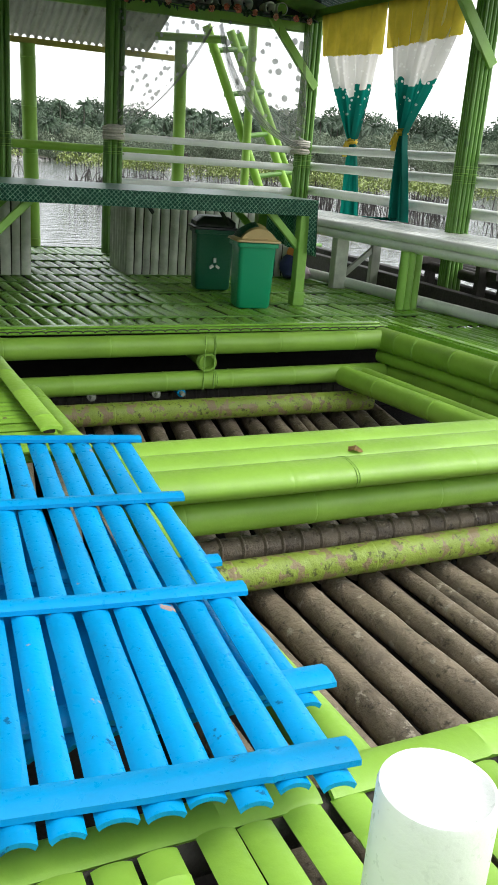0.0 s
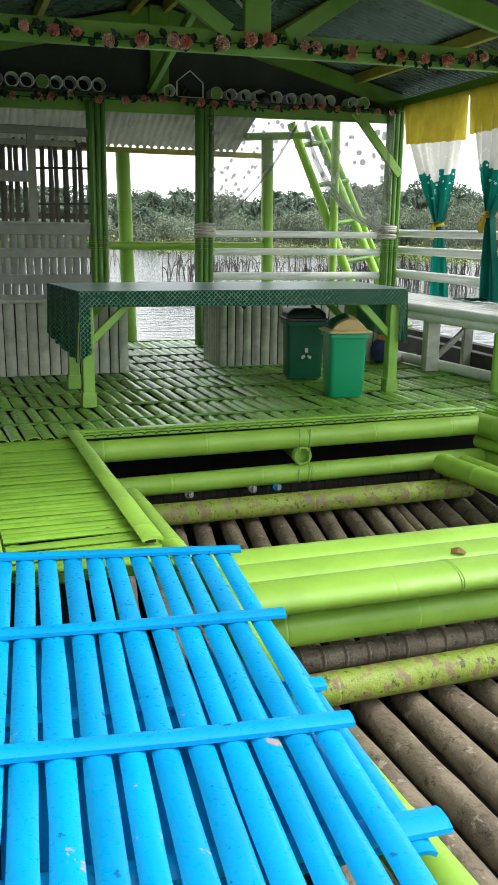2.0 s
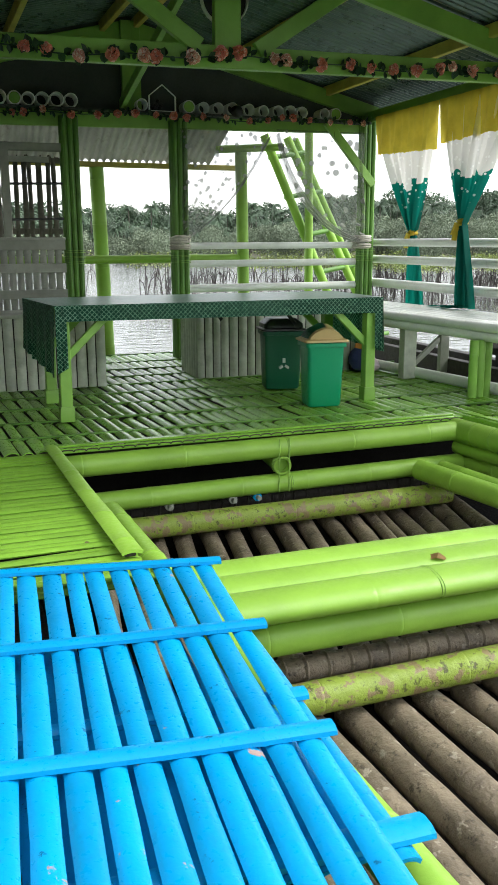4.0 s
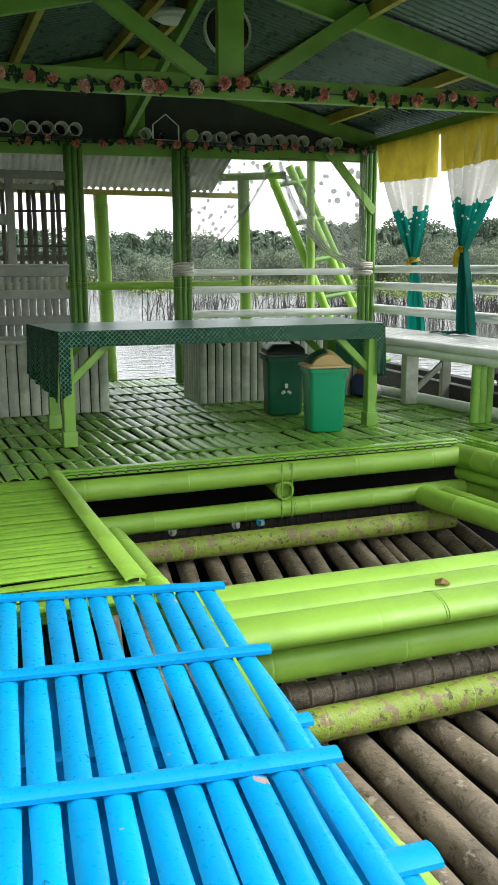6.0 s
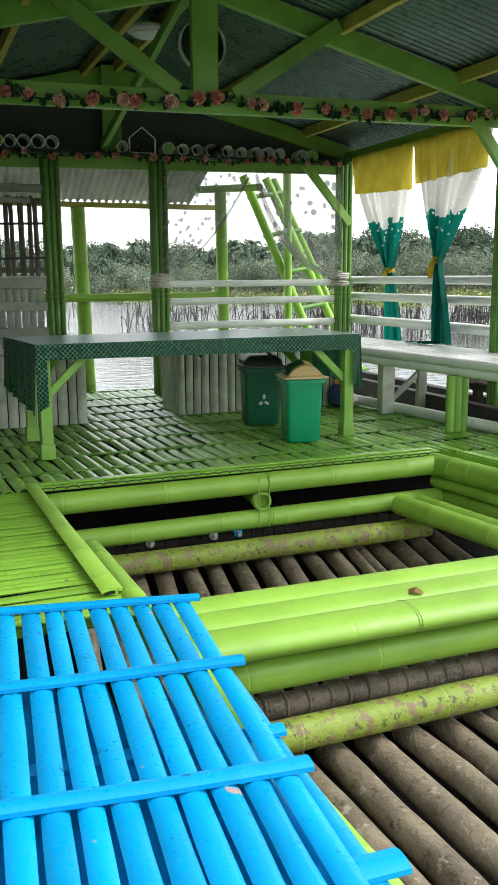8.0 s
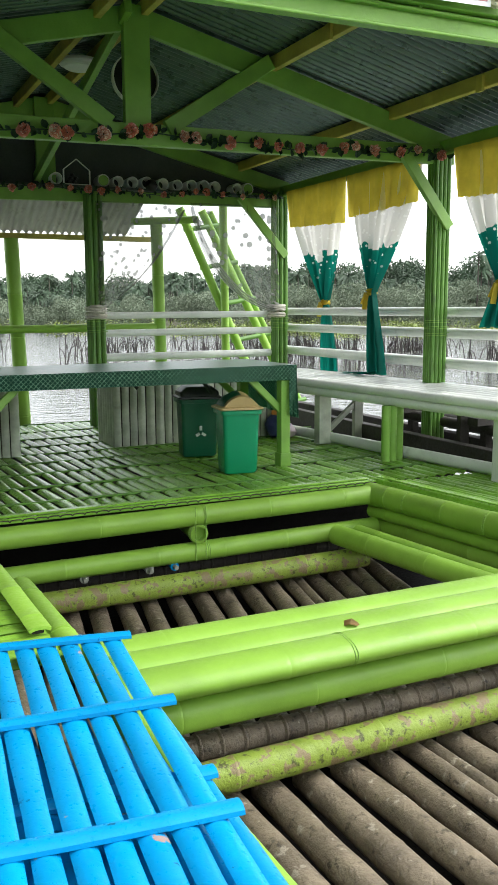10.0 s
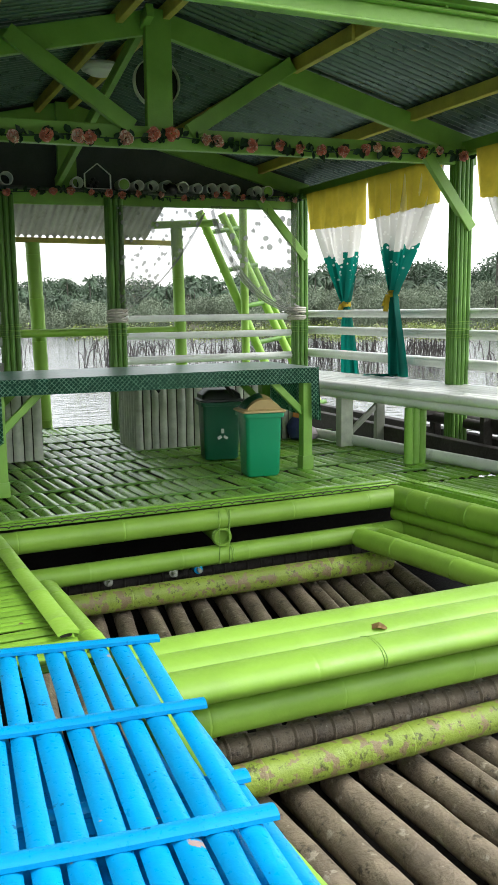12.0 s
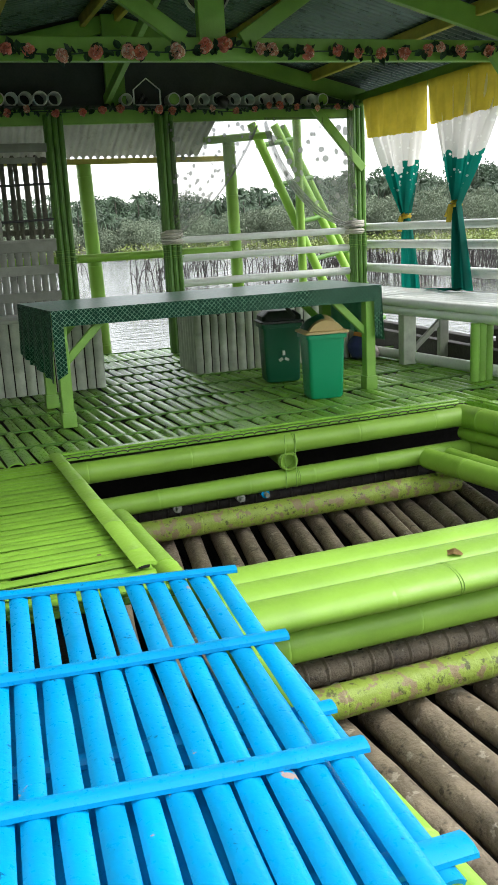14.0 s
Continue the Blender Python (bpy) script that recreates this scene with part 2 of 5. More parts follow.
LACE_FINE = lace("patterned_lace", 13.0, 0.44, 0.85)
NETFOLD = lace("gathered_lace", 38.0, 0.66, 0.92)


def lake():
    m, n, links, b = shader("lake_water", 0.06)
    b.inputs["Base Color"].default_value = (0.09, 0.10, 0.085, 1)
    b.inputs["IOR"].default_value = 1.333
    tc = n.new("ShaderNodeTexCoord").outputs["Object"]
    w1 = noise_at(n, links, tc, 1.6, 4, 0.55, (1.0, 2.4, 1))
    bp = n.new("ShaderNodeBump")
    bp.inputs["Strength"].default_value, bp.inputs["Distance"].default_value = 0.6, 0.06
    links.new(w1, bp.inputs["Height"])
    links.new(bp.outputs[0], b.inputs["Normal"])
    return m


WATER = lake()


# ---- building tools ----
def thing(name, at, label, category, group="", kind=""):
    ob = new(name)
    ob.empty_display_size = 0.1
    ob.location = at
    return tagged(ob, label, category, group, kind)


def meshed(name, bm, material, smooth=True):
    me = bpy.data.meshes.new(name)
    bmesh.ops.recalc_face_normals(bm, faces=bm.faces)
    bm.to_mesh(me)
    bm.free()
    me.materials.append(material)
    if smooth:
        me.polygons.foreach_set("use_smooth", [True] * len(me.polygons))
        me.set_sharp_from_angle(angle=radians(38))
    return me


def root_of(ob):
    while ob.parent:
        ob = ob.parent
    return ob


def part(name, bm, material, parent, label="", smooth=True):
    """One mesh object, modelled at its place in the world, under a thing or a part."""
    bmesh.ops.translate(bm, verts=bm.verts, vec=-root_of(parent).location)
    ob = new(name, meshed(name, bm, material, smooth))
    ob.parent = parent
    return tagged(ob, label)


def solo(name, bm, material, label, category, group="", kind="", smooth=True):
    """A thing of one mesh; its origin lies at the middle of its underside."""
    co = np.array([v.co[:] for v in bm.verts])
    base = Vector((*(co[:, :2].min(0) + co[:, :2].max(0)) / 2, co[:, 2].min()))
    bmesh.ops.translate(bm, verts=bm.verts, vec=-base)
    ob = new(name, meshed(name, bm, material, smooth))
    ob.location = base
    return tagged(ob, label, category, group, kind)


def piece(name, me, parent, m):
    """A piece on a shared mesh at the world pose m."""
    ob = new(name, me)
    ob.parent = parent
    ob.matrix_basis = Matrix.Translation(-root_of(parent).location) @ m
    return ob


def frame_of(a, b):
    a, b = Vector(a), Vector(b)
    z = (b - a).normalized()
    side = Vector((0, 0, 1)) if abs(z.z) < 0.9 else Vector((0, 1, 0))
    x = side.cross(z).normalized()
    return a, b, x, z.cross(x), z


def add_tube(bm, a, b, r0, r1=None, seg=14, node=0.0, bulge=1.04, bow=0.0, hollow=False, rough=0.0, seed=0, flat=1.0):
    """A bamboo pole or log from a to b: tapered, slightly bowed, with ringed nodes every node metres; flat squeezes its height."""
    r1 = r0 if r1 is None else r1
    a, b, x, y, z = frame_of(a, b)
    rng = random.Random(seed)
    long = (b - a).length
    st = [(0, 1), (long, 1)]
    if node:
        d = node * rng.uniform(0.3, 0.9)
        while d < long - 0.03:
            st += [(d - 0.012, 1), (d - 0.004, bulge), (d + 0.002, bulge * 0.985), (d + 0.006, 0.995), (d + 0.012, 1.02), (d + 0.03, 1)]
            d += node * rng.uniform(0.85, 1.15)
    elif rough:
        st += [(long * k / 14, 1) for k in range(1, 14)]
    st = sorted((min(max(d, 0), long), k) for d, k in st)
    rings = []
    ph = rng.uniform(0, 6)
    for d, k in st:
        f = d / long
        mid = a.lerp(b, f) + x * bow * math.sin(math.pi * f) + y * bow * 0.5 * math.sin(2.1 * math.pi * f + ph)
        r = (r0 + (r1 - r0) * f) * k
        ring = []
        for s in range(seg):
            t = 2 * math.pi * s / seg
            q = r * (1 + rough * noise.noise(Vector((math.cos(t) * 1.5, math.sin(t) * 1.5, d * 5 + seed * 3.7))))
            ring.append(bm.verts.new(mid + x * q * math.cos(t) + y * q * flat * math.sin(t)))
        rings.append(ring)
    for p, q in zip(rings, rings[1:]):
        for s in range(seg):
            bm.faces.new((p[s], p[(s + 1) % seg], q[(s + 1) % seg], q[s]))
    for ring, way, r in ((rings[0], z, r0), (rings[-1], -z, r1)):
        if hollow:
            mid = sum((v.co for v in ring), Vector()) / seg
            ins = [bm.verts.new(mid + (v.co - mid) * 0.78) for v in ring]
            deep = [bm.verts.new(v.co + way * 0.05) for v in ins]
            for s in range(seg):
                bm.faces.new((ring[s], ring[(s + 1) % seg], ins[(s + 1) % seg], ins[s]))
                bm.faces.new((ins[s], ins[(s + 1) % seg], deep[(s + 1) % seg], deep[s]))
            bm.faces.new(deep)
        else:
            bm.faces.new(ring)
    return bm


def tube(a, b, r0, r1=None, **k):
    return add_tube(bmesh.new(), a, b, r0, r1, **k)


def add_bar(bm, a, b, wide, high, up=None, bevel=0.004):
    """A squared timber from a to b, wide across and high along up."""
    a, b, x, y, z = frame_of(a, b)
    if up is not None:
        x = Vector(up).cross(z).normalized()
        y = z.cross(x)
    k = bevel
    outline = [(-wide / 2 + k, -high / 2), (wide / 2 - k, -high / 2), (wide / 2, -high / 2 + k), (wide / 2, high / 2 - k),
               (wide / 2 - k, high / 2), (-wide / 2 + k, high / 2), (-wide / 2, high / 2 - k), (-wide / 2, -high / 2 + k)]
    ends = [[bm.verts.new(p + x * u + y * v) for u, v in outline] for p in (a, b)]
    for s in range(8):
        bm.faces.new((ends[0][s], ends[0][(s + 1) % 8], ends[1][(s + 1) % 8], ends[1][s]))
    for e in ends:
        bm.faces.new(e)
    return bm


def bar(a, b, wide, high, **k):
    return add_bar(bmesh.new(), a, b, wide, high, **k)


def box(lo, hi, bevel=0.006):
    bm = bmesh.new()
    bmesh.ops.create_cube(bm, size=1.0)
    for v in bm.verts:
        v.co = Vector([lo[i] + (v.co[i] + 0.5) * (hi[i] - lo[i]) for i in range(3)])
    if bevel:
        bmesh.ops.bevel(bm, geom=list(bm.edges), offset=bevel, segments=2, affect="EDGES", profile=0.6)
    return bm


def slat_mesh(name, long, wide, high, material, thick=0.009, node=0.0, arcs=6, seed=0, taper=0.0, wavy=0.0):
    """A split bamboo slat along +y from 0 to long, its top at z = 0, with a hollow underside."""
    rng = random.Random(seed)
    st = [(0, 0), (long, 0)]
    if node:
        d = node * rng.uniform(0.2, 1.0)
        while d < long - 0.03:
            st += [(d - 0.012, 0), (d, 0.0035), (d + 0.008, 0)]
            d += node * rng.uniform(0.85, 1.15)
    if wavy:
        st += [(long * k / 16, 0) for k in range(1, 16)]
    bm = bmesh.new()
    rows = []
    for d, lift in sorted(st):
        w = wide * (1 - taper * d / long) * (1 + wavy * noise.noise(Vector((d * 4.0, seed * 2.7, 0.5))))
        lean = wavy * wide * 0.5 * noise.noise(Vector((d * 2.2, seed * 1.9, 7.5)))
        row = []
        for s in range(arcs):
            t = math.pi * (0.5 - s / (arcs - 1)) * 0.60
            row.append(bm.verts.new((lean + w / 2 * math.sin(t) / math.sin(math.pi * 0.30), d, high * (math.cos(t) - 1) / (1 - math.cos(math.pi * 0.30)) + lift)))
        for s in reversed(range(arcs)):
            t = math.pi * (0.5 - s / (arcs - 1)) * 0.60
            row.append(bm.verts.new((lean + (w / 2 - thick * 0.5) * math.sin(t) / math.sin(math.pi * 0.30), d, high * (math.cos(t) - 1) / (1 - math.cos(math.pi * 0.30)) - thick)))
        rows.append(row)
    k = 2 * arcs
    for p, q in zip(rows, rows[1:]):
        for s in range(k):
            bm.faces.new((p[s], p[(s + 1) % k], q[(s + 1) % k], q[s]))
    for e in (rows[0], rows[-1]):
        for s in range(arcs - 1):
            bm.faces.new((e[s], e[s + 1], e[k - 2 - s], e[k - 1 - s]))
    return meshed(name, bm, material)


def add_coil(bm, centre, way, r, turns, thick=0.004, pitch=0.008, seed=0, flat=1.0):
    """Twine wound round a pole in one spiral."""
    c, way = Vector(centre), Vector(way).normalized()
    _, _, x, y, z = frame_of(c, c + way)
    rng = random.Random(seed)
    count = 16 * turns
    drift, rows = 0.0, []
    for k in range(count + 1):
        t = 2 * math.pi * k / 16
        drift = 0.8 * drift + rng.uniform(-0.25, 0.25) * pitch
        o = x * math.cos(t) + y * math.sin(t) * flat
        p = c + o * r + z * ((k / 16 - turns / 2) * pitch + drift)
        rows.append([bm.verts.new(p + (o * math.cos(q) + z * math.sin(q)) * thick) for q in (0, 1.57, 3.14, 4.71)])
    for p, q in zip(rows, rows[1:]):
        for s in range(4):
            bm.faces.new((p[s], p[(s + 1) % 4], q[(s + 1) % 4], q[s]))
    bm.faces.new(rows[0])
    bm.faces.new(rows[-1])
    return bm


def pole(name, a, b, r, material, label, category="bamboo pole", group="", r1=None, coils=(), **k):
    """A bamboo pole thing, with its twine lashings as parts."""
    base = (Vector(a) + Vector(b)) / 2 - Vector((0, 0, r))
    t = thing(name, base, label, category, group)
    culm = part("culm", tube(a, b, r, r1, **k), material, t)
    for f in coils:
        part("lashing", add_coil(bmesh.new(), Vector(a).lerp(Vector(b), f), Vector(b) - Vector(a), r * 1.01, 2, 0.0022, flat=k.get("flat", 1.0)), GREENWIRE, culm)
    return t


# ---- water, far shore ----
def sheet(x0, x1, y0, y1, z):
    bm = bmesh.new()
    bm.faces.new([bm.verts.new((x, y, z)) for x, y in ((x0, y0), (x1, y0), (x1, y1), (x0, y1))])
    return bm


WATER_Z = -0.78
solo("water", sheet(-900, 900, -900, 900, WATER_Z), WATER, "calm rippled lake water mirroring a white sky", "water", kind="structure")

# ---- roof: ridge along y at x 1.99; trusses at y 3.0, 5.75, 8.5 ----
RIDGE_X, RIDGE_Z, SLOPE = 1.99, 3.17, 0.243
EAVE = 2.95
TRUSS_Y = (3.0, 5.75, 8.5)


def roof_z(x):
    return RIDGE_Z - SLOPE * abs(x - RIDGE_X)


def corrugated(x0, z0, x1, z1, y0, y1, pitch=0.076, amp=0.015, along_y=False):
    """A corrugated sheet whose waves run from one end to the other."""
    bm = bmesh.new()
    n = int((y1 - y0) / pitch * 10)
    rows = []
    for k in range(n + 1):
        v = y0 + (y1 - y0) * k / n
        w = amp * math.tanh(2.2 * math.sin(2 * math.pi * (v - y0) / pitch))
        ends = ((x0, v, z0 + w), (x1, v, z1 + w)) if not along_y else ((v, x0, z0 + w), (v, x1, z1 + w))
        rows.append([bm.verts.new(p) for p in ends] + [bm.verts.new((p[0], p[1], p[2] + 0.004)) for p in ends])
    for p, q in zip(rows, rows[1:]):
        bm.faces.new((p[0], p[1], q[1], q[0]))
        bm.faces.new((p[2], q[2], q[3], p[3]))
        bm.faces.new((p[0], q[0], q[2], p[2]))
        bm.faces.new((p[1], p[3], q[3], q[1]))
    return bm


solo("ceiling_east", corrugated(RIDGE_X, RIDGE_Z + 0.03, RIDGE_X + EAVE, RIDGE_Z + 0.03 - SLOPE * EAVE, 2.75, 8.95), TIN, "grey corrugated metal roof sheets seen from below", "roof", kind="structure")
solo("ceiling_west", corrugated(RIDGE_X, RIDGE_Z + 0.03, RIDGE_X - EAVE, RIDGE_Z + 0.03 - SLOPE * EAVE, 2.75, 8.95), TIN, "grey corrugated metal roof sheets seen from below", "roof", kind="structure")


def truss(y, tie=0.13, left=2.21, right=2.29):
    t = thing("roof_truss", (RIDGE_X, y, 2.25), "lime green painted timber roof truss carrying the metal roof", "roof truss", "roof trusses")
    part("tie_beam", bar((-0.62, y, left + tie / 2), (4.62, y, right + tie / 2), 0.06, tie), LIME_WOOD, t)
    part("king_post", bar((RIDGE_X, y - 0.005, 2.34), (RIDGE_X, y - 0.005, 3.13), 0.18, 0.06, up=(0, 1, 0)), LIME_WOOD, t)
    for s in (1, -1):
        top, low = (RIDGE_X + s * 0.05, y + 0.035, RIDGE_Z - 0.11), (RIDGE_X + s * 2.62, y + 0.035, roof_z(RIDGE_X + 2.62) - 0.10)
        part("rafter", bar(top, low, 0.055, 0.15), LIME_WOOD, t)
        if y < 8:
            part("strut", bar((RIDGE_X + s * 0.20, y - 0.04, 2.37), (RIDGE_X + s * 0.98, y - 0.04, 2.88), 0.05, 0.105), LIME_WOOD, t)
    return t


for _y in TRUSS_Y:
    truss(_y, *((0.085, 2.235, 2.27) if _y < 4 else (0.14,) if _y < 6 else (0.14, 2.155, 2.235)))
for _x in (0.84, 1.74, 2.05, 3.02, 4.04, -0.25):
    solo("purlin", bar((_x, 2.8, roof_z(_x) - 0.035), (_x, 8.9, roof_z(_x) - 0.035), 0.05, 0.095), YELLOWWOOD, "yellowish rough lumber purlin under the roof sheets", "purlin", "purlins")
for _x in (4.54, -0.56):
    solo("eave_plate", bar((_x, 2.8, 2.43), (_x, 8.8, 2.40), 0.07, 0.11), LIME_WOOD, "green painted eave beam on the side posts", "beam", "eave beams")
# front fascia under the banner
solo("front_beam", bar((-0.6, 2.94, 2.36), (4.7, 2.94, 2.395), 0.05, 0.085), LIME_WOOD, "bright lime painted front fascia beam", "beam")
solo("fascia_lip", bar((-0.6, 2.945, 2.222), (4.7, 2.945, 2.262), 0.04, 0.014), LIME_WOOD, "pale green lath along the lower edge of the fascia", "lath")
solo("fascia_lath", bar((-0.6, 2.952, 2.305), (4.7, 2.952, 2.338), 0.03, 0.014), LIME_WOOD, "thin green lath along the fascia joint", "lath")
for _x, _y, _z in ((3.02, 4.92, 2.84), (4.04, 4.70, 2.585), (3.02, 7.3, 2.84)):
    solo("purlin_cleat", box((_x - 0.05, _y - 0.03, _z - 0.02), (_x - 0.026, _y + 0.03, _z + 0.08), 0.003), YELLOWWOOD, "short yellowish cleat nailed to a purlin joint", "cleat", "cleats")
# long brace from the middle truss down to the back beam
solo("long_brace", bar((1.905, 5.62, 3.085), (1.875, 8.40, 2.385), 0.05, 0.085), LIME_WOOD, "thin green brace under the roof", "brace")
# gable closing board
_bm = bmesh.new()
_lo = [(-0.6, 2.20), (4.6, 2.25), (4.6, roof_z(4.6) + 0.03), (RIDGE_X, RIDGE_Z + 0.03), (-0.6, roof_z(-0.6) + 0.03)]
_f = [_bm.verts.new((x, 8.57, z)) for x, z in _lo]
_g = [_bm.verts.new((x, 8.60, z)) for x, z in _lo]
_bm.faces.new(_f)
_bm.faces.new(_g)
for _k in range(5):
    _bm.faces.new((_f[_k], _f[(_k + 1) % 5], _g[(_k + 1) % 5], _g[_k]))
solo("wall_gable", _bm, DARKBOARD, "dark board closing the back gable", "wall", kind="structure", smooth=False)


# ---- posts of bundled split bamboo ----
def bundled_post(x, y, top, base=0.0, wide=0.16, strips=3, deep=0.10):
    t = thing("bamboo_post", (x, y, base), "green post clad with upright split bamboo strips", "post", "pavilion posts")
    part("core", bar((x, y, base), (x, y, top), wide * 0.9, deep * 0.8, up=(0, 1, 0)), LIME_SHADED, t)
    for k in range(strips):
        u = x - wide / 2 + wide * (k + 0.5) / strips
        part("strip", tube((u, y - deep * 0.42, base), (u, y - deep * 0.42, top), wide / strips * 0.47, seg=8, node=0.42, bulge=1.05, seed=k + int(x * 90)), LIME_SHADED, t)
    for k in range(strips - 1):
        v = y - deep * 0.2 + deep * k / strips
        part("strip", tube((x - wide * 0.46, v, base), (x - wide * 0.46, v, top), wide / strips * 0.42, seg=8, node=0.42, bulge=1.05, seed=k + 7), LIME_SHADED, t)
    for h in (0.95, 1.0, 1.05):
        part("binding", add_coil(bmesh.new(), (x, y - deep * 0.2, base + h), (0, 0, 1), wide * 0.62, 2, 0.0022, 0.012, int(h * 100)), GREENWIRE, t)
    return t


bundled_post(1.385, 8.46, 2.27)
bundled_post(2.43, 8.46, 2.27)
bundled_post(4.48, 8.46, 2.40)
bundled_post(4.505, 5.75, 2.40, wide=0.16, strips=4)
bundled_post(4.545, 3.0, 2.40, wide=0.16, strips=4)
for _y, _a, _b in ((5.69, (4.10, 2.36), (4.56, 1.80)), (8.40, (3.98, 2.32), (4.52, 1.72))):
    solo("corner_brace", bar((_a[0], _y, _a[1]), (_b[0], _y, _b[1]), 0.05, 0.085), LIME_WOOD, "lime green diagonal corner brace", "brace", "corner braces")

# ---- added boards: unseen light blockers behind and west, black shade under the floor ----
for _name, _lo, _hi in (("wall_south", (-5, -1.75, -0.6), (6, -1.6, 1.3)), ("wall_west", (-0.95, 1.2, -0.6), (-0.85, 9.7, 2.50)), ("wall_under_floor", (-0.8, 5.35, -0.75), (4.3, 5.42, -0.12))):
    solo(_name, box(_lo, _hi, 0.01), BLACK_SHADE if "under" in _name else GREYWHITE, "plain board added to darken the place", "wall", kind="structure")

# ---- floor of split bamboo, in rows between flat battens ----
FLOOR = thing("floor", (2.0, 6.8, -0.05), "green painted split bamboo floor in short rows", "floor", kind="structure")
ROWS = (4.84, 5.22, 5.68, 6.16, 6.60, 7.0, 7.42, 7.84, 8.30, 8.86)
FLOOR_X = (-0.7, 4.28)

# ---- pool frame poles ----
GREEN_POLE = "lime green painted bamboo pole framing the float"
pole("bamboo_pole", (0.55, 4.785, -0.095), (3.30, 4.785, -0.082), 0.064, LIME, GREEN_POLE, group="frame poles", node=0.55, seed=1, seg=20, coils=(0.535,))
pole("bamboo_pole", (0.72, 4.79, -0.325), (3.30, 4.79, -0.305), 0.060, LIME, GREEN_POLE, group="frame poles", node=0.5, seed=2, seg=20, coils=(0.515,))
pole("bamboo_pole", (3.275, 4.84, -0.085), (3.66, 2.2, -0.085), 0.078, LIME, GREEN_POLE, group="frame poles", node=0.5, seed=3, seg=20, coils=(0.15, 0.4))
pole("bamboo_pole", (3.31, 4.84, -0.205), (3.69, 2.2, -0.205), 0.05, LIME, GREEN_POLE, group="frame poles", node=0.4, seed=4, seg=16)
pole("bamboo_pole", (3.375, 4.84, -0.315), (3.70, 2.2, -0.315), 0.075, LIME, GREEN_POLE, group="frame poles", node=0.5, seed=5, seg=20)
pole("bamboo_pole", (2.915, 4.66, -0.29), (3.245, 2.4, -0.29), 0.066, LIME, "lime green bamboo pole ending in the corner of the float", group="frame poles", node=0.45, seed=6, seg=20, hollow=True)
pole("bamboo_pole", (3.06, 4.63, -0.29), (3.33, 2.4, -0.29), 0.055, LIME, "lime green bamboo pole ending in the corner of the float", group="frame poles", node=0.45, seed=7, seg=20, hollow=True)
pole("bamboo_pole", (0.79, 4.12, -0.18), (0.86, 1.0, -0.13), 0.063, LIME, GREEN_POLE, group="frame poles", node=0.5, seed=8, seg=20)
# sawn pole end between the two front poles
_stub = pole("bamboo_stub", (1.985, 4.735, -0.195), (2.02, 5.1, -0.195), 0.056, LIME, "sawn round bamboo end lashed under the floor edge", "bamboo pole", hollow=True, seg=22, seed=3)
part("lashing", add_coil(bmesh.new(), (1.987, 4.765, -0.195), (0.03, 1, 0), 0.058, 3, 0.004, 0.009, 4), GREENWIRE, _stub)
for _x in (1.955, 2.022):
    part("lashing", bar((_x, 4.722, -0.02), (_x + 0.004, 4.728, -0.36), 0.006, 0.005, bevel=0.001), GREENWIRE, _stub)

# platform of thick bamboo over the pool
PLATFORM = ((2.905, -0.084, 0.090), (2.752, -0.084, 0.092), (2.592, -0.088, 0.096))
for _k, (_y, _z, _r) in enumerate(PLATFORM):
    pole("bamboo_pole", (0.80, _y + 0.01, _z), (3.75, _y - 0.02, _z), _r, LIME, "thick bright lime bamboo pole of the crossing platform", group="platform poles", node=0.72, bulge=1.015, seed=21 + _k, seg=28, r1=_r * 0.97, flat=0.56, coils=((0.30,) if _k == 2 else ()))
pole("bamboo_pole", (0.85, 2.645, -0.235), (3.7, 2.62, -0.235), 0.066, LIME, "lime bamboo pole hanging below the platform", group="platform poles", node=0.6, seed=31, seg=20)
pole("bamboo_pole", (0.9, 2.86, -0.315), (3.5, 2.84, -0.315), 0.055, OLDWOOD_SHADE, "dark old bamboo pole below the platform", group="old poles", node=0.5, seed=32, seg=16)
pole("ringed_bamboo", (0.85, 2.775, -0.45), (3.4, 2.755, -0.45), 0.048, LOGWOOD, "dark closely ringed bamboo pole lying on the logs", group="old poles", node=0.085, bulge=1.16, seed=33, seg=16)
pole("worn_pole", (0.85, 2.575, -0.462), (3.5, 2.595, -0.462), 0.062, MOSSY, "bamboo pole with peeling green paint lying on logs", group="worn poles", node=0.6, seed=34, seg=24, rough=0.03)
pole("worn_pole", (0.98, 4.63, -0.455), (3.12, 4.63, -0.455), 0.066, MOSSY, "bamboo pole with peeling green paint lying on logs", group="worn poles", node=0.6, seed=35, seg=24, rough=0.03)

# black boards added as shade in the gaps between the logs
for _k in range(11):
    solo("float_board", box((-0.8 + 0.42 * _k, 0.85, -0.765), (-0.385 + 0.42 * _k, 5.3, -0.725), 0.004), BLACK_SHADE, "black board added as shade between the raft logs", "board", "float boards")
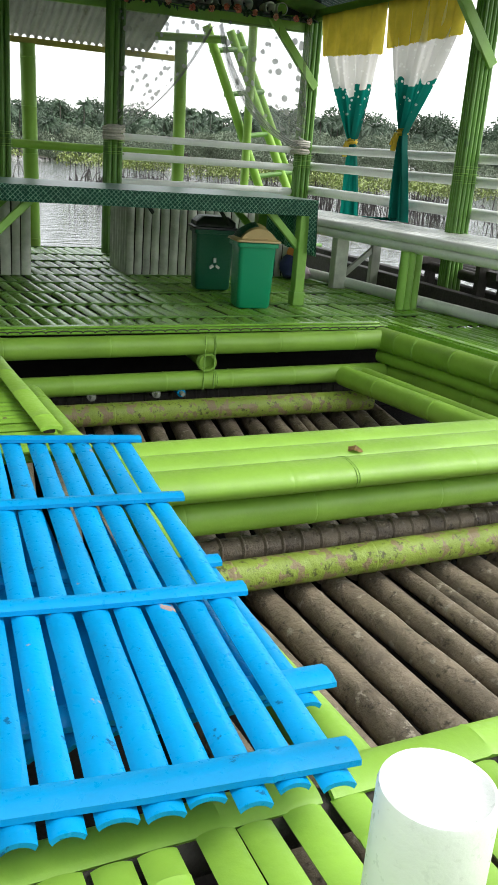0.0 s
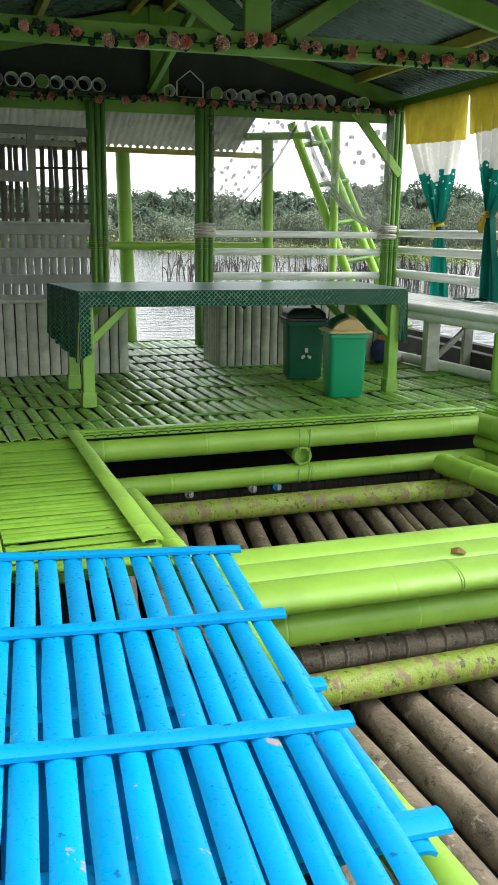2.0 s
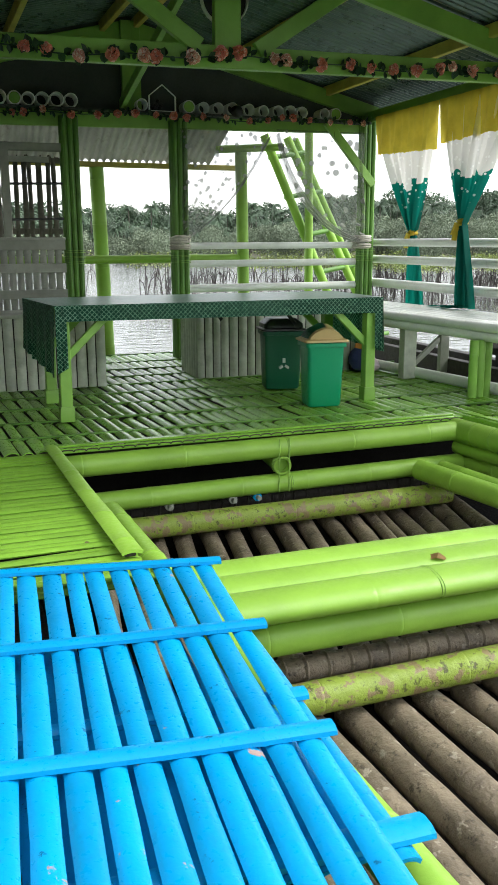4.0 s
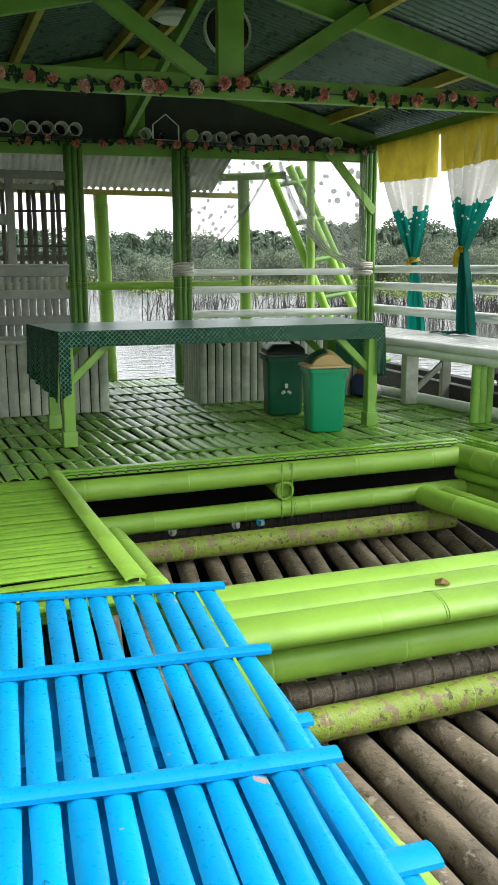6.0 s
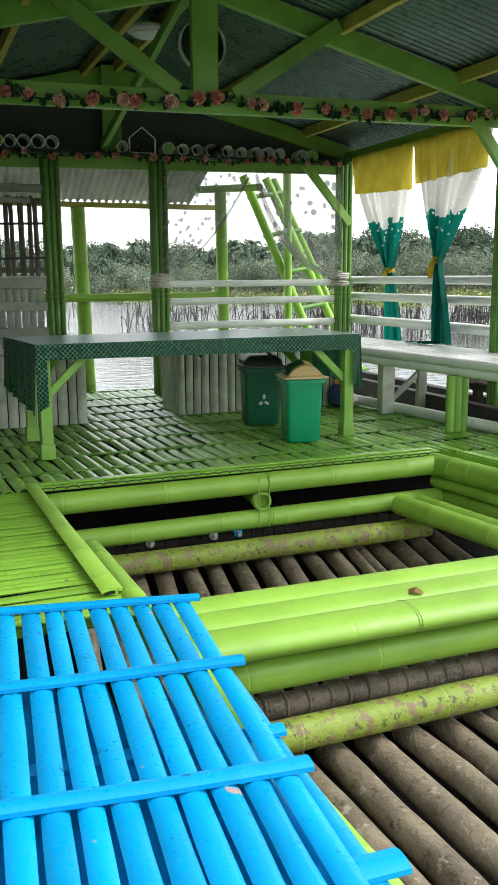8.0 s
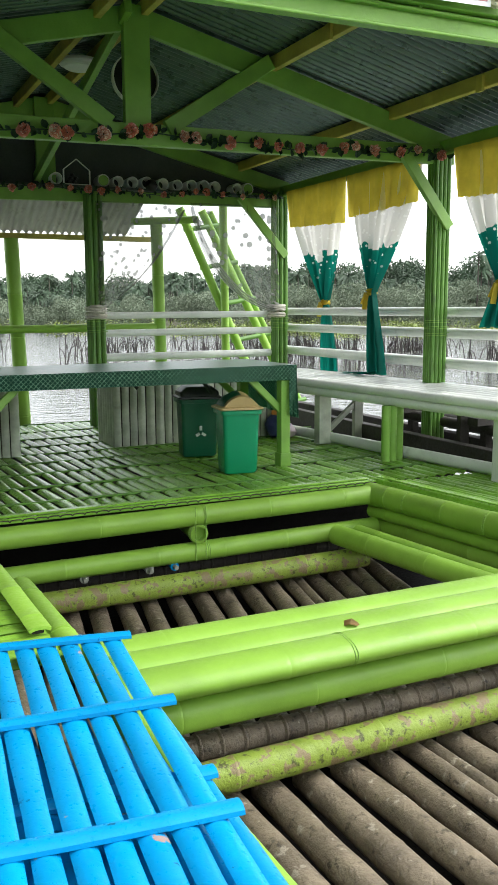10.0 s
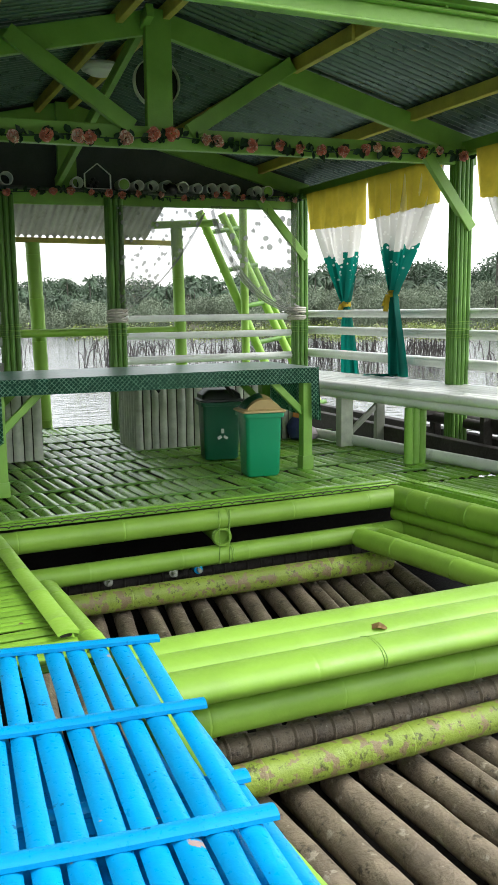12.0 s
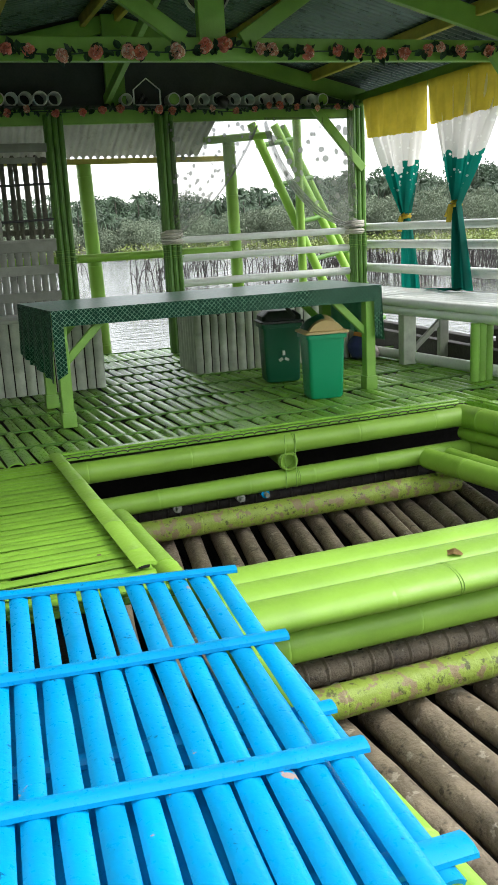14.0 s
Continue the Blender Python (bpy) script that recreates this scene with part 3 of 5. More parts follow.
# raft logs: one row in front of the platform, a second, slightly fanned row in the pool behind it
def raft_log(a, b, k, split=False):
    label = "weathered brown raft log with pale lichen patches"
    if not split:
        r = 0.056 + 0.006 * noise.noise(Vector((k * 1.7, 0.3, 0)))
        return solo("raft_log", tube(a, b, r, r * 0.95, seg=22, rough=0.12, bow=0.012 * math.sin(k * 2.3), node=0.42 if k % 3 == 1 else 0.0, bulge=1.04, seed=50 + k), LOGWOOD, label, "log", "raft logs")
    t = thing("raft_log", ((a[0] + b[0]) / 2, (a[1] + b[1]) / 2, a[2] - 0.05), "weathered raft log split lengthwise with a dark crack", "log", "raft logs")
    for q, r in ((-0.034, 0.036), (0.036, 0.034)):
        part("half", tube((a[0] + q, a[1], a[2] + 0.015), (b[0] + q, b[1], b[2] + 0.015), r, seg=14, rough=0.14, node=0.4, seed=60 + k + int(q * 100)), LOGWOOD, t)
    return t


for _k in range(13):
    _x = 0.89 + 0.1695 * _k
    raft_log((_x + 0.055, 0.95, -0.60), (_x - 0.012, 2.66, -0.60), _k, _k == 7)
for _k in range(16):
    _x, _lean = 0.79 + 0.1585 * _k, 0.155 + 0.006 * _k
    raft_log((_x - 1.55 * _lean, 2.74, -0.60), (_x + 0.56 * _lean, 4.86, -0.60), _k + 20, _k == 11)

# ---- walkway ----
WALK = thing("walkway", (0.34, 3.9, -0.05), "lime green walkway of narrow cross slats between bamboo edge rails", "walkway")
for _x0, _x1, _s in ((0.604, 0.654, 3), (0.052, 0.070, 4)):
    piece("edge_rail", slat_mesh("edge_rail", 1.84, 0.086, 0.009, LIME, node=0.36, arcs=8, seed=_s, thick=0.012, taper=0.16, wavy=0.05), WALK, pose(_x1, 3.01, 0.030, 0, 0, math.degrees(math.atan2(_x1 - _x0, 1.84))))
    part("rail_lath", bar((_x1 - 0.004, 3.03, 0.008), (_x0, 4.84, 0.008), 0.045, 0.022), OLDWOOD_SHADE, WALK, "dark lath under the rail")
for _x in (0.12, 0.58):
    part("bearer", tube((_x, 4.84, -0.065), (_x + 0.04, 3.0, -0.065), 0.035, seg=10), LIME, WALK)


# ---- blue bamboo panels ----
def blue_panel(origin, turn, width, left, bars, slats, top, seed, label, slat=0.066, long=1.83):
    """origin: lower right corner; slats run along +y of the panel; bars lie across them on top."""
    m = pose(origin[0], origin[1], top, 0, 0, turn)
    t = thing("slatted_deck_mat", (origin[0], origin[1], top - 0.06), label, "deck mat", "blue mats")
    rng = random.Random(seed)
    meshes = [slat_mesh("slat", long, slat * rng.uniform(0.88, 0.99), 0.011, BLUE, arcs=10, seed=seed + k, taper=0.03, wavy=0.12) for k in range(slats)]
    for k in range(slats):
        u = -0.048 - k * width + rng.uniform(-0.002, 0.002)
        piece("slat", meshes[k], t, m @ Matrix.Diagonal((1, 1 + 0.0033 * k, 1, 1)) @ pose(u, -0.02 + rng.uniform(-0.018, 0.012), 0, 0, rng.uniform(-1.5, 1.5), rng.uniform(-0.2, 0.2)))
    for v, over, wide, skew in bars:
        bm = bmesh.new()
        prof = [(-wide / 2, 0.0), (-wide / 2 * 0.94, 0.011), (-wide * 0.2, 0.018), (wide * 0.2, 0.018), (wide / 2 * 0.94, 0.011), (wide / 2, 0.0), (wide * 0.3, -0.004), (-wide * 0.3, -0.004)]
        st = [left, left * 0.62, left * 0.6, left * 0.3, -0.17, -0.16, -0.15, over]
        rows = []
        for i, u in enumerate(st):
            k = 1.10 if i in (1, 5) else 1.0
            rows.append([bm.verts.new(m @ Vector((u, v - u * skew + p * k + 0.005 * math.sin(u * 5 + v), q * k + 0.001))) for p, q in prof])
        for p, q in zip(rows, rows[1:]):
            for s in range(8):
                bm.faces.new((p[s], p[(s + 1) % 8], q[(s + 1) % 8], q[s]))
        bm.faces.new(rows[0])
        bm.faces.new(rows[-1])
        part("cross_bar", bm, BLUE, t)
    return t


blue_panel((0.742, 0.985), -5.0, 0.0752, -1.25, ((0.032, 0.005, 0.070, 0.02), (0.635, 0.012, 0.058, 0.042), (1.212, 0.018, 0.055, 0.048), (1.745, 0.01, 0.045, 0.122)), 17, 0.05, 5,
           "bright blue painted split bamboo panel with chipped cross bars")
blue_panel((0.833, 1.27), -2.4, 0.0752, -1.1, ((0.035, 0.035, 0.075, 0.02), (0.60, -0.005, 0.055, 0.03)), 14, -0.004, 9,
           "second blue bamboo panel lying under the upper one", 0.064, 1.1)

# ---- near deck and white post ----
DECK = thing("near_deck", (0.5, 0.3, -0.12), "lime green deck of wide split bamboo slats", "deck")
for _x0, _x1, _y, _z, _w, _s in ((-1.0, 0.714, 1.078, -0.052, 0.085, 3), (0.735, 2.3, 1.082, -0.046, 0.10, 8)):
    piece("edge_strip", slat_mesh("edge_strip", _x1 - _x0, _w, 0.012, LIME, node=0.5, arcs=10, seed=_s, thick=0.012), DECK, pose(_x1, _y, _z, 0, 0, 90))
part("edge_bearer", tube((-1.0, 1.06, -0.115), (2.3, 1.06, -0.11), 0.045, seg=12, node=0.5, seed=5), OLDWOOD_SHADE, DECK, "dark bearer under the slat ends")
part("bearer", tube((-1.0, 0.15, -0.15), (2.2, 0.10, -0.15), 0.05, seg=12, node=0.5, seed=5), OLDWOOD_SHADE, DECK)
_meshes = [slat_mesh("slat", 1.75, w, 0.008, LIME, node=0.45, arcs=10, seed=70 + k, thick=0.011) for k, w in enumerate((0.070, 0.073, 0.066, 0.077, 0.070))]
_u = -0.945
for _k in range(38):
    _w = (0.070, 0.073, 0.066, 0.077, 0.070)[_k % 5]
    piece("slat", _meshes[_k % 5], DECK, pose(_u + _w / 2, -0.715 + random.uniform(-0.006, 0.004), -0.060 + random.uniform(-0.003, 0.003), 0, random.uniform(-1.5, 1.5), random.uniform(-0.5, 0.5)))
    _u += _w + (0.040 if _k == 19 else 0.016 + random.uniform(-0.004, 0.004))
# added dark slab, stands for the shade between the deck slats
part("under_planks", box((-1.2, -1.0, -0.42), (2.4, 0.98, -0.36), 0), OLDWOOD_SHADE, DECK, "dark slab added as shade under the slats")
WPOST = thing("white_post", (0.63, 0.66, -0.09), "thick white painted bamboo post stub with a closed top", "post")
_bm = bmesh.new()
_prof = [(0.0, 0.284), (0.053, 0.286), (0.063, 0.292), (0.070, 0.300), (0.0755, 0.298), (0.078, 0.290), (0.078, 0.20), (0.079, 0.05), (0.080, -0.09)]
_rings = []
for _r, _z in _prof[1:]:
    _rings.append([_bm.verts.new((0.63 + _r * math.cos(2 * math.pi * s / 40), 0.66 + _r * math.sin(2 * math.pi * s / 40), _z)) for s in range(40)])
for _p, _q in zip(_rings, _rings[1:]):
    for s in range(40):
        _bm.faces.new((_p[s], _p[(s + 1) % 40], _q[(s + 1) % 40], _q[s]))
_bm.faces.new(_rings[0])
_bm.faces.new(_rings[-1])
part("culm", _bm, WHITE, WPOST)

# ---- table ----
TABLE = thing("long_table", (1.93, 5.95, 0), "long green table with lime painted legs and diagonal braces", "table")
part("tabletop", box((0.79, 5.58, 0.715), (3.07, 6.38, 0.748)), LIME_WOOD, TABLE)
for _x in (0.82, 3.03):
    for _y in (5.62, 6.33):
        _leg = part("leg", bar((_x, _y, 0.0), (_x, _y, 0.715), 0.075, 0.075, up=(0, 1, 0)), LIME_WOOD, TABLE)
        part("foot_block", box((_x - 0.046, _y - 0.046, 0.001), (_x + 0.046, _y + 0.046, 0.10)), LIME_WOOD, _leg)
    part("side_rail", bar((_x, 5.62, 0.67), (_x, 6.33, 0.67), 0.04, 0.07), LIME_WOOD, TABLE)
for _x, _s in ((0.82, 1), (3.03, -1)):
    for _y in (5.63, 6.32):
        part("brace", bar((_x + _s * 0.02, _y, 0.42), (_x + _s * 0.32, _y, 0.71), 0.035, 0.05), LIME_WOOD, TABLE)

TCLOTH = thing("tablecloth", (1.93, 5.95, 0.4), "dark green plastic tablecloth with a pale lattice print", "tablecloth")
_bm = bmesh.new()
_lo, _hi = ([_bm.verts.new((x, y, z)) for x, y in ((0.765, 5.555), (3.10, 5.555), (3.10, 6.41), (0.665, 6.41))] for z in (0.749, 0.756))
_bm.faces.new(_hi)
_bm.faces.new(_lo[::-1])
for _k in range(4):
    _bm.faces.new((_lo[_k], _lo[(_k + 1) % 4], _hi[(_k + 1) % 4], _hi[_k]))
part("top_sheet", _bm, CLOTH_TOP, TCLOTH, "glossy plain green top", smooth=False)


def hang(a, b, top, low_a, low_b, out, cols=60, rows=8, wave=0.008):
    """A hanging strip of cloth from a to b with soft folds."""
    bm = bmesh.new()
    a, b, out = Vector(a), Vector(b), Vector(out)
    grid = []
    for i in range(cols + 1):
        f = i / cols
        low = low_a + (low_b - low_a) * f
        col = []
        for j in range(rows + 1):
            g = j / rows
            p = a.lerp(b, f) + out * wave * g * (1 + math.sin(f * 31 + g) + 0.6 * math.sin(f * 73))
            col.append(bm.verts.new((p.x, p.y, top + (low - top) * g)))
        grid.append(col)
    for p, q in zip(grid, grid[1:]):
        for j in range(rows):
            bm.faces.new((p[j], p[j + 1], q[j + 1], q[j]))
    bmesh.ops.solidify(bm, geom=list(bm.faces), thickness=0.003)
    return bm


part("front_drop", hang((0.765, 5.553, 0), (3.10, 5.553, 0), 0.756, 0.655, 0.645, (0, -1, 0), wave=0.003), CLOTH_FRONT, TCLOTH)
part("back_drop", hang((0.665, 6.412, 0), (3.10, 6.412, 0), 0.756, 0.65, 0.65, (0, 1, 0), wave=0.003), CLOTH_FRONT, TCLOTH)
part("end_drop", hang((0.762, 5.55, 0), (0.66, 6.41, 0), 0.756, 0.30, 0.40, (-1, 0, 0), 24, wave=0.012), CLOTH_SIDE, TCLOTH)
part("end_drop", hang((3.103, 5.55, 0), (3.103, 6.41, 0), 0.756, 0.36, 0.40, (1, 0, 0), 24, wave=0.012), CLOTH_SIDE, TCLOTH)
# short returns of the end drops round the front corners
part("corner_drop", hang((0.765, 5.549, 0), (0.835, 5.549, 0), 0.66, 0.32, 0.36, (0, -1, 0), 8, wave=0.004), CLOTH_FRONT, TCLOTH)
part("corner_drop", hang((3.04, 5.549, 0), (3.10, 5.549, 0), 0.66, 0.40, 0.37, (0, -1, 0), 8, wave=0.004), CLOTH_FRONT, TCLOTH)


for _a, _b in (((2.02, 6.30, 0.70), (2.14, 6.34, 0.56)), ((2.50, 6.05, 0.70), (2.66, 6.10, 0.52))):
    part("strap", bar(_a, _b, 0.012, 0.03), BLACK, TABLE, "dark strap under the table top")

# ---- bins ----
def bin_body(x, y, turn, w0, w1, d0, d1, h, body, lid, name_label, lid_h, lid_kind, lid_label):
    t = thing("waste_bin", (x, y, 0), name_label, "bin", "waste bins")
    m = pose(x, y, 0, 0, 0, turn)

    def ring(bm, w, d, z, r=0.03):
        pts = []
        for cx, cy, a0 in ((1, 1, 0), (-1, 1, 90), (-1, -1, 180), (1, -1, 270)):
            for k in range(5):
                a = radians(a0 + 22.5 * k)
                pts.append(bm.verts.new(m @ Vector((cx * (w / 2 - r) + r * math.cos(a), cy * (d / 2 - r) + r * math.sin(a), z))))
        return pts

    def loft(bm, rings, cap=(True, True)):
        for p, q in zip(rings, rings[1:]):
            for s in range(len(p)):
                bm.faces.new((p[s], p[(s + 1) % len(p)], q[(s + 1) % len(p)], q[s]))
        if cap[0]:
            bm.faces.new(rings[0])
        if cap[1]:
            bm.faces.new(rings[-1])
        return bm

    bm = bmesh.new()
    f = lambda g: (w0 + (w1 - w0) * g, d0 + (d1 - d0) * g)
    loft(bm, [ring(bm, w0 - 0.02, d0 - 0.02, 0.002), ring(bm, *f(0), 0.02), ring(bm, *f(0.5), h * 0.5), ring(bm, *f(0.94), h * 0.94)])
    part("body", bm, body, t)
    bm = bmesh.new()
    loft(bm, [ring(bm, w1 + 0.002, d1 + 0.002, h * 0.935), ring(bm, w1 + 0.03, d1 + 0.03, h * 0.94), ring(bm, w1 + 0.03, d1 + 0.03, h), ring(bm, w1, d1, h + 0.004)])
    part("rim", bm, body, t)
    bm = bmesh.new()
    if lid_kind == "dome":
        rows = []
        for i in range(13):
            a = math.pi * i / 12
            u = -math.cos(a)
            rows.append([bm.verts.new(m @ Vector((u * w1 * 0.5, v * d1 * 0.5, h + 0.004 + lid_h * (max(0, math.sin(a)) ** 1.3) * (1 - 0.25 * abs(v))))) for v in (-1, -0.6, 0, 0.6, 1)]
                        + [bm.verts.new(m @ Vector((u * w1 * 0.5, v * d1 * 0.5, h + 0.003))) for v in (1, -1)])
        loft(bm, rows)
    else:
        loft(bm, [ring(bm, w1 + 0.02, d1 + 0.02, h + 0.004), ring(bm, w1 + 0.01, d1 + 0.01, h + lid_h * 0.6), ring(bm, w1 * 0.72, d1 * 0.8, h + lid_h), ])
    top = part("lid", bm, lid, t, lid_label)
    bm = bmesh.new()
    loft(bm, [ring(bm, w1 + 0.034, d1 + 0.034, h + 0.0045), ring(bm, w1 + 0.055, d1 + 0.055, h + 0.008), ring(bm, w1 + 0.052, d1 + 0.052, h + 0.020), ring(bm, w1 - 0.01, d1 - 0.01, h + 0.032)])
    part("collar", bm, lid, top)
    if lid_kind == "dome":
        bm = bmesh.new()
        rows = []
        for i in range(1, 7):
            a = math.pi * i / 12
            rows.append([bm.verts.new(m @ Vector((-math.cos(a) * w1 * 0.51, v * d1 * 0.5, h + 0.010 + lid_h * (math.sin(a) ** 1.3) * (1 - 0.25 * abs(v))))) for v in (-0.8, -0.6, 0, 0.6, 0.8)])
        for p, q in zip(rows, rows[1:]):
            for k in range(4):
                bm.faces.new((p[k], p[k + 1], q[k + 1], q[k]))
        bmesh.ops.solidify(bm, geom=list(bm.faces), thickness=0.004)
        part("flap", bm, BINDARK, top, "dark green swing flap")
    return t, m


bin_body(2.625, 5.56, -8, 0.245, 0.268, 0.20, 0.235, 0.455, BINGREEN, LIDTAN, "green plastic waste bin with a tan domed lid", 0.125, "dome", "tan domed swing lid")
_b2, _m2 = bin_body(2.64, 6.36, -10, 0.275, 0.30, 0.21, 0.24, 0.46, BINDARK, LIDDARK, "dark green waste bin with a black lid and pale mark", 0.10, "flat", "black lid, slightly tilted")
_bm = bmesh.new()
for _k in range(3):
    _a = radians(90 + 120 * _k)
    for _s in (0.022, 0.034):
        bmesh.ops.create_cube(_bm, size=0.02, matrix=_m2 @ pose(_s * math.cos(_a), -0.128, 0.20 + _s * math.sin(_a) * 1.2, 0, -math.degrees(_a)))
part("mark", _bm, WHITE, _b2, "faded white recycling mark", smooth=False)


# ---- counters of upright boards ----
def counter(x0, x1, y0, depth, top, skew=0.0):
    t = thing("bar_counter", ((x0 + x1) / 2, y0 + depth / 2, 0), "greyish white counter clad with upright split bamboo boards", "counter", "bar counters")
    part("carcass", box((x0 + 0.03, y0 + 0.03, 0.0), (x1 - 0.03, y0 + depth, top - 0.03)), OLDWOOD_SHADE, t)
    part("worktop", box((x0 - 0.02, y0 - 0.03, top - 0.03), (x1 + 0.02, y0 + depth + 0.02, top)), LITWHITE, t)
    rng = random.Random(int(x0 * 100))
    u = x0
    while u < x1 - 0.03:
        w = rng.uniform(0.070, 0.088)
        piece("board", slat_mesh("board", top - 0.03, w - 0.009, 0.015, LITWHITE, node=0.3, arcs=4, seed=int(u * 1000)), t, pose(u + w / 2, y0, 0.0, 90, 0, 0) @ pose(0, 0, 0, 0, 0, rng.uniform(-0.4, 0.4)))
        u += w
    for side, xx, turn in ((0, x0, -90), (1, x1, 90)):
        v = y0 + 0.02
        while v < y0 + depth - 0.03:
            w = rng.uniform(0.06, 0.085)
            piece("board", slat_mesh("board", top - 0.03, w - 0.010, 0.010, LITWHITE, arcs=4, seed=int(v * 1000)), t, pose(xx, v + w / 2, 0.0, 90, 0, turn))
            v += w
    return t


counter(-0.9, 1.35, 6.92, 0.42, 0.60)
counter(2.15, 3.70, 7.02, 0.55, 0.66)


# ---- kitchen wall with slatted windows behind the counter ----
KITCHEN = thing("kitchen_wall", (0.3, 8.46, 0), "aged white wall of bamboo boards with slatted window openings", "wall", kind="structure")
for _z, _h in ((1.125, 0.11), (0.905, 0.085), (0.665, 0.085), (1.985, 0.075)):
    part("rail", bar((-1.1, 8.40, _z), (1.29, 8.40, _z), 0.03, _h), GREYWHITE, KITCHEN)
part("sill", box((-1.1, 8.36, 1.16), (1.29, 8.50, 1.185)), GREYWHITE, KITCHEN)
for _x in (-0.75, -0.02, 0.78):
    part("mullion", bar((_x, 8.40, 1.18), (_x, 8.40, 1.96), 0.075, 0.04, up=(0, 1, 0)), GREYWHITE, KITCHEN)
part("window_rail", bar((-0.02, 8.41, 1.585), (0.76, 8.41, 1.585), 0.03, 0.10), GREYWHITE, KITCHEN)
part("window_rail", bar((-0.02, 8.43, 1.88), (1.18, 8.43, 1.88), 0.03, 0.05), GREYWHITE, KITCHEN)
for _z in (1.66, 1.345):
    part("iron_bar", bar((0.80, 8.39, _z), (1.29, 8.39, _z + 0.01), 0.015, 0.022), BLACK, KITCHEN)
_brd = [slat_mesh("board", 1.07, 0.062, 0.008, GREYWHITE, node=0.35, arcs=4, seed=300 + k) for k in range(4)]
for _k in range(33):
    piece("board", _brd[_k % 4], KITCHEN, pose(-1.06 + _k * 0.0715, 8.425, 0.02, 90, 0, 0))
# outer slat screen of the kitchen with gaps of daylight
SCREEN = thing("slat_screen", (0.3, 9.3, 0), "upright dark bamboo slats with daylight between them", "screen", kind="structure")
_scr = [slat_mesh("slat", 1.75, w, 0.008, SCREENWOOD, node=0.3, arcs=4, seed=320 + k, wavy=0.12) for k, w in enumerate((0.052, 0.045, 0.060, 0.048))]
_rng = random.Random(4)
_u = -1.4
_k = 0
while _u < 1.40:
    piece("slat", _scr[_k % 4], SCREEN, pose(_u, 9.3, 0.5, 90, 0, 0) @ pose(0, 0, 0, 0, 0, _rng.uniform(-0.8, 0.8)))
    _u += 0.066 + _rng.choice((0.002, 0.010, 0.020))
    _k += 1
for _z in (0.6, 1.25, 1.95):
    part("rail", bar((-1.5, 9.32, _z), (1.42, 9.32, _z), 0.03, 0.06), SCREENWOOD, SCREEN)

# ---- lean-to roof and outer landing posts ----
solo("ceiling_lean_to", corrugated(8.52, 2.33, 9.35, 1.965, -1.6, 3.05, along_y=True), PALETIN, "pale corrugated lean-to roof sheet seen from below", "roof", kind="structure")
solo("lean_to_fascia", bar((-1.6, 9.33, 1.925), (3.35, 9.33, 1.925), 0.04, 0.055), YELLOWWOOD, "yellow green fascia board under the lean-to edge", "beam")
for _p, _q, _r in (((1.845, 9.3, -0.62), (1.785, 9.3, 1.895), 0.076), ((3.315, 9.0, -0.62), (3.268, 9.0, 2.06), 0.064), ((4.175, 9.2, -0.62), (4.145, 9.2, 2.35), 0.047)):
    pole("landing_post", _p, _q, _r, LIME, "bright lime bamboo post at the landing edge", "post", "landing posts", node=0.45, seg=16, seed=int(_p[0] * 10))
pole("landing_rail", (-1.6, 8.98, 0.955), (3.3, 9.0, 0.97), 0.042, LIME, "lime bamboo hand rail of the landing", "rail", node=0.6, seg=14, seed=4)
pole("landing_rail", (3.0, 9.0, 2.08), (3.75, 9.0, 2.13), 0.04, LIME, "lime bamboo beam above the landing", "rail", node=0.6, seg=14, seed=5)
LADDER = thing("bamboo_ladder", (4.1, 9.3, -0.5), "leaning lime green bamboo ladder with pole rungs", "ladder")
_low, _high = Vector((4.95, 9.3, -0.5)), Vector((3.65, 9.3, 2.28))
_foot, _head = Vector((5.46, 9.45, -0.5)), Vector((3.985, 9.45, 2.28))
for _a, _b, _r in ((_low, _high, 0.05), (_foot, _head, 0.048), (_foot + Vector((0.13, 0.06, 0)), _head + Vector((0.13, 0.06, 0)), 0.034)):
    part("stile", tube(_a, _b, _r, seg=14, node=0.35, seed=int(_a.x * 10)), LIME, LADDER)
for _k in range(6):
    _f = (2.55 - 0.42 * _k) / 2.78
    _a, _b = _low.lerp(_high, _f), _foot.lerp(_head, _f + 0.02)
    part("rung", tube(_a + (_a - _b) * 0.12 + Vector((0, 0.03, 0)), _b + (_b - _a) * 0.42 + Vector((0, -0.03, 0.0)), 0.028, seg=12, hollow=True), LIME_SHADED, LADDER)

# ---- white rails ----
for _z, _r in ((1.10, 0.034), (0.925, 0.036), (0.68, 0.04)):
    pole("white_rail", (2.46, 8.50, _z), (4.50, 8.50, _z + 0.005), _r, WHITE, "white painted bamboo balustrade rail", "rail", "balustrade rails", node=0.6, seg=14, seed=int(_z * 100))
    pole("white_rail", (4.60, 8.55, _z + 0.03), (4.64, 2.6, _z + 0.03), _r * 1.15, WHITE, "white painted bamboo balustrade rail", "rail", "balustrade rails", node=0.6, seg=14, seed=int(_z * 100) + 1)

# ---- bench along the east side ----
BENCH = thing("bench", (4.1, 5.4, 0), "long white painted bamboo bench with a mixed set of legs", "bench")


def bench_x(y):
    return 3.72 + (6.9 - y) * 0.105


_meshes = [slat_mesh("seat_slat", 4.6, 0.098, 0.012, WHITE, node=0.5, seed=400 + k) for k in range(3)]
for _k in range(7):
    piece("seat_slat", _meshes[_k % 3], BENCH, pose(bench_x(3.2) + 0.03 + _k * 0.107, 3.2, 0.556, 0, 0, 5.4))
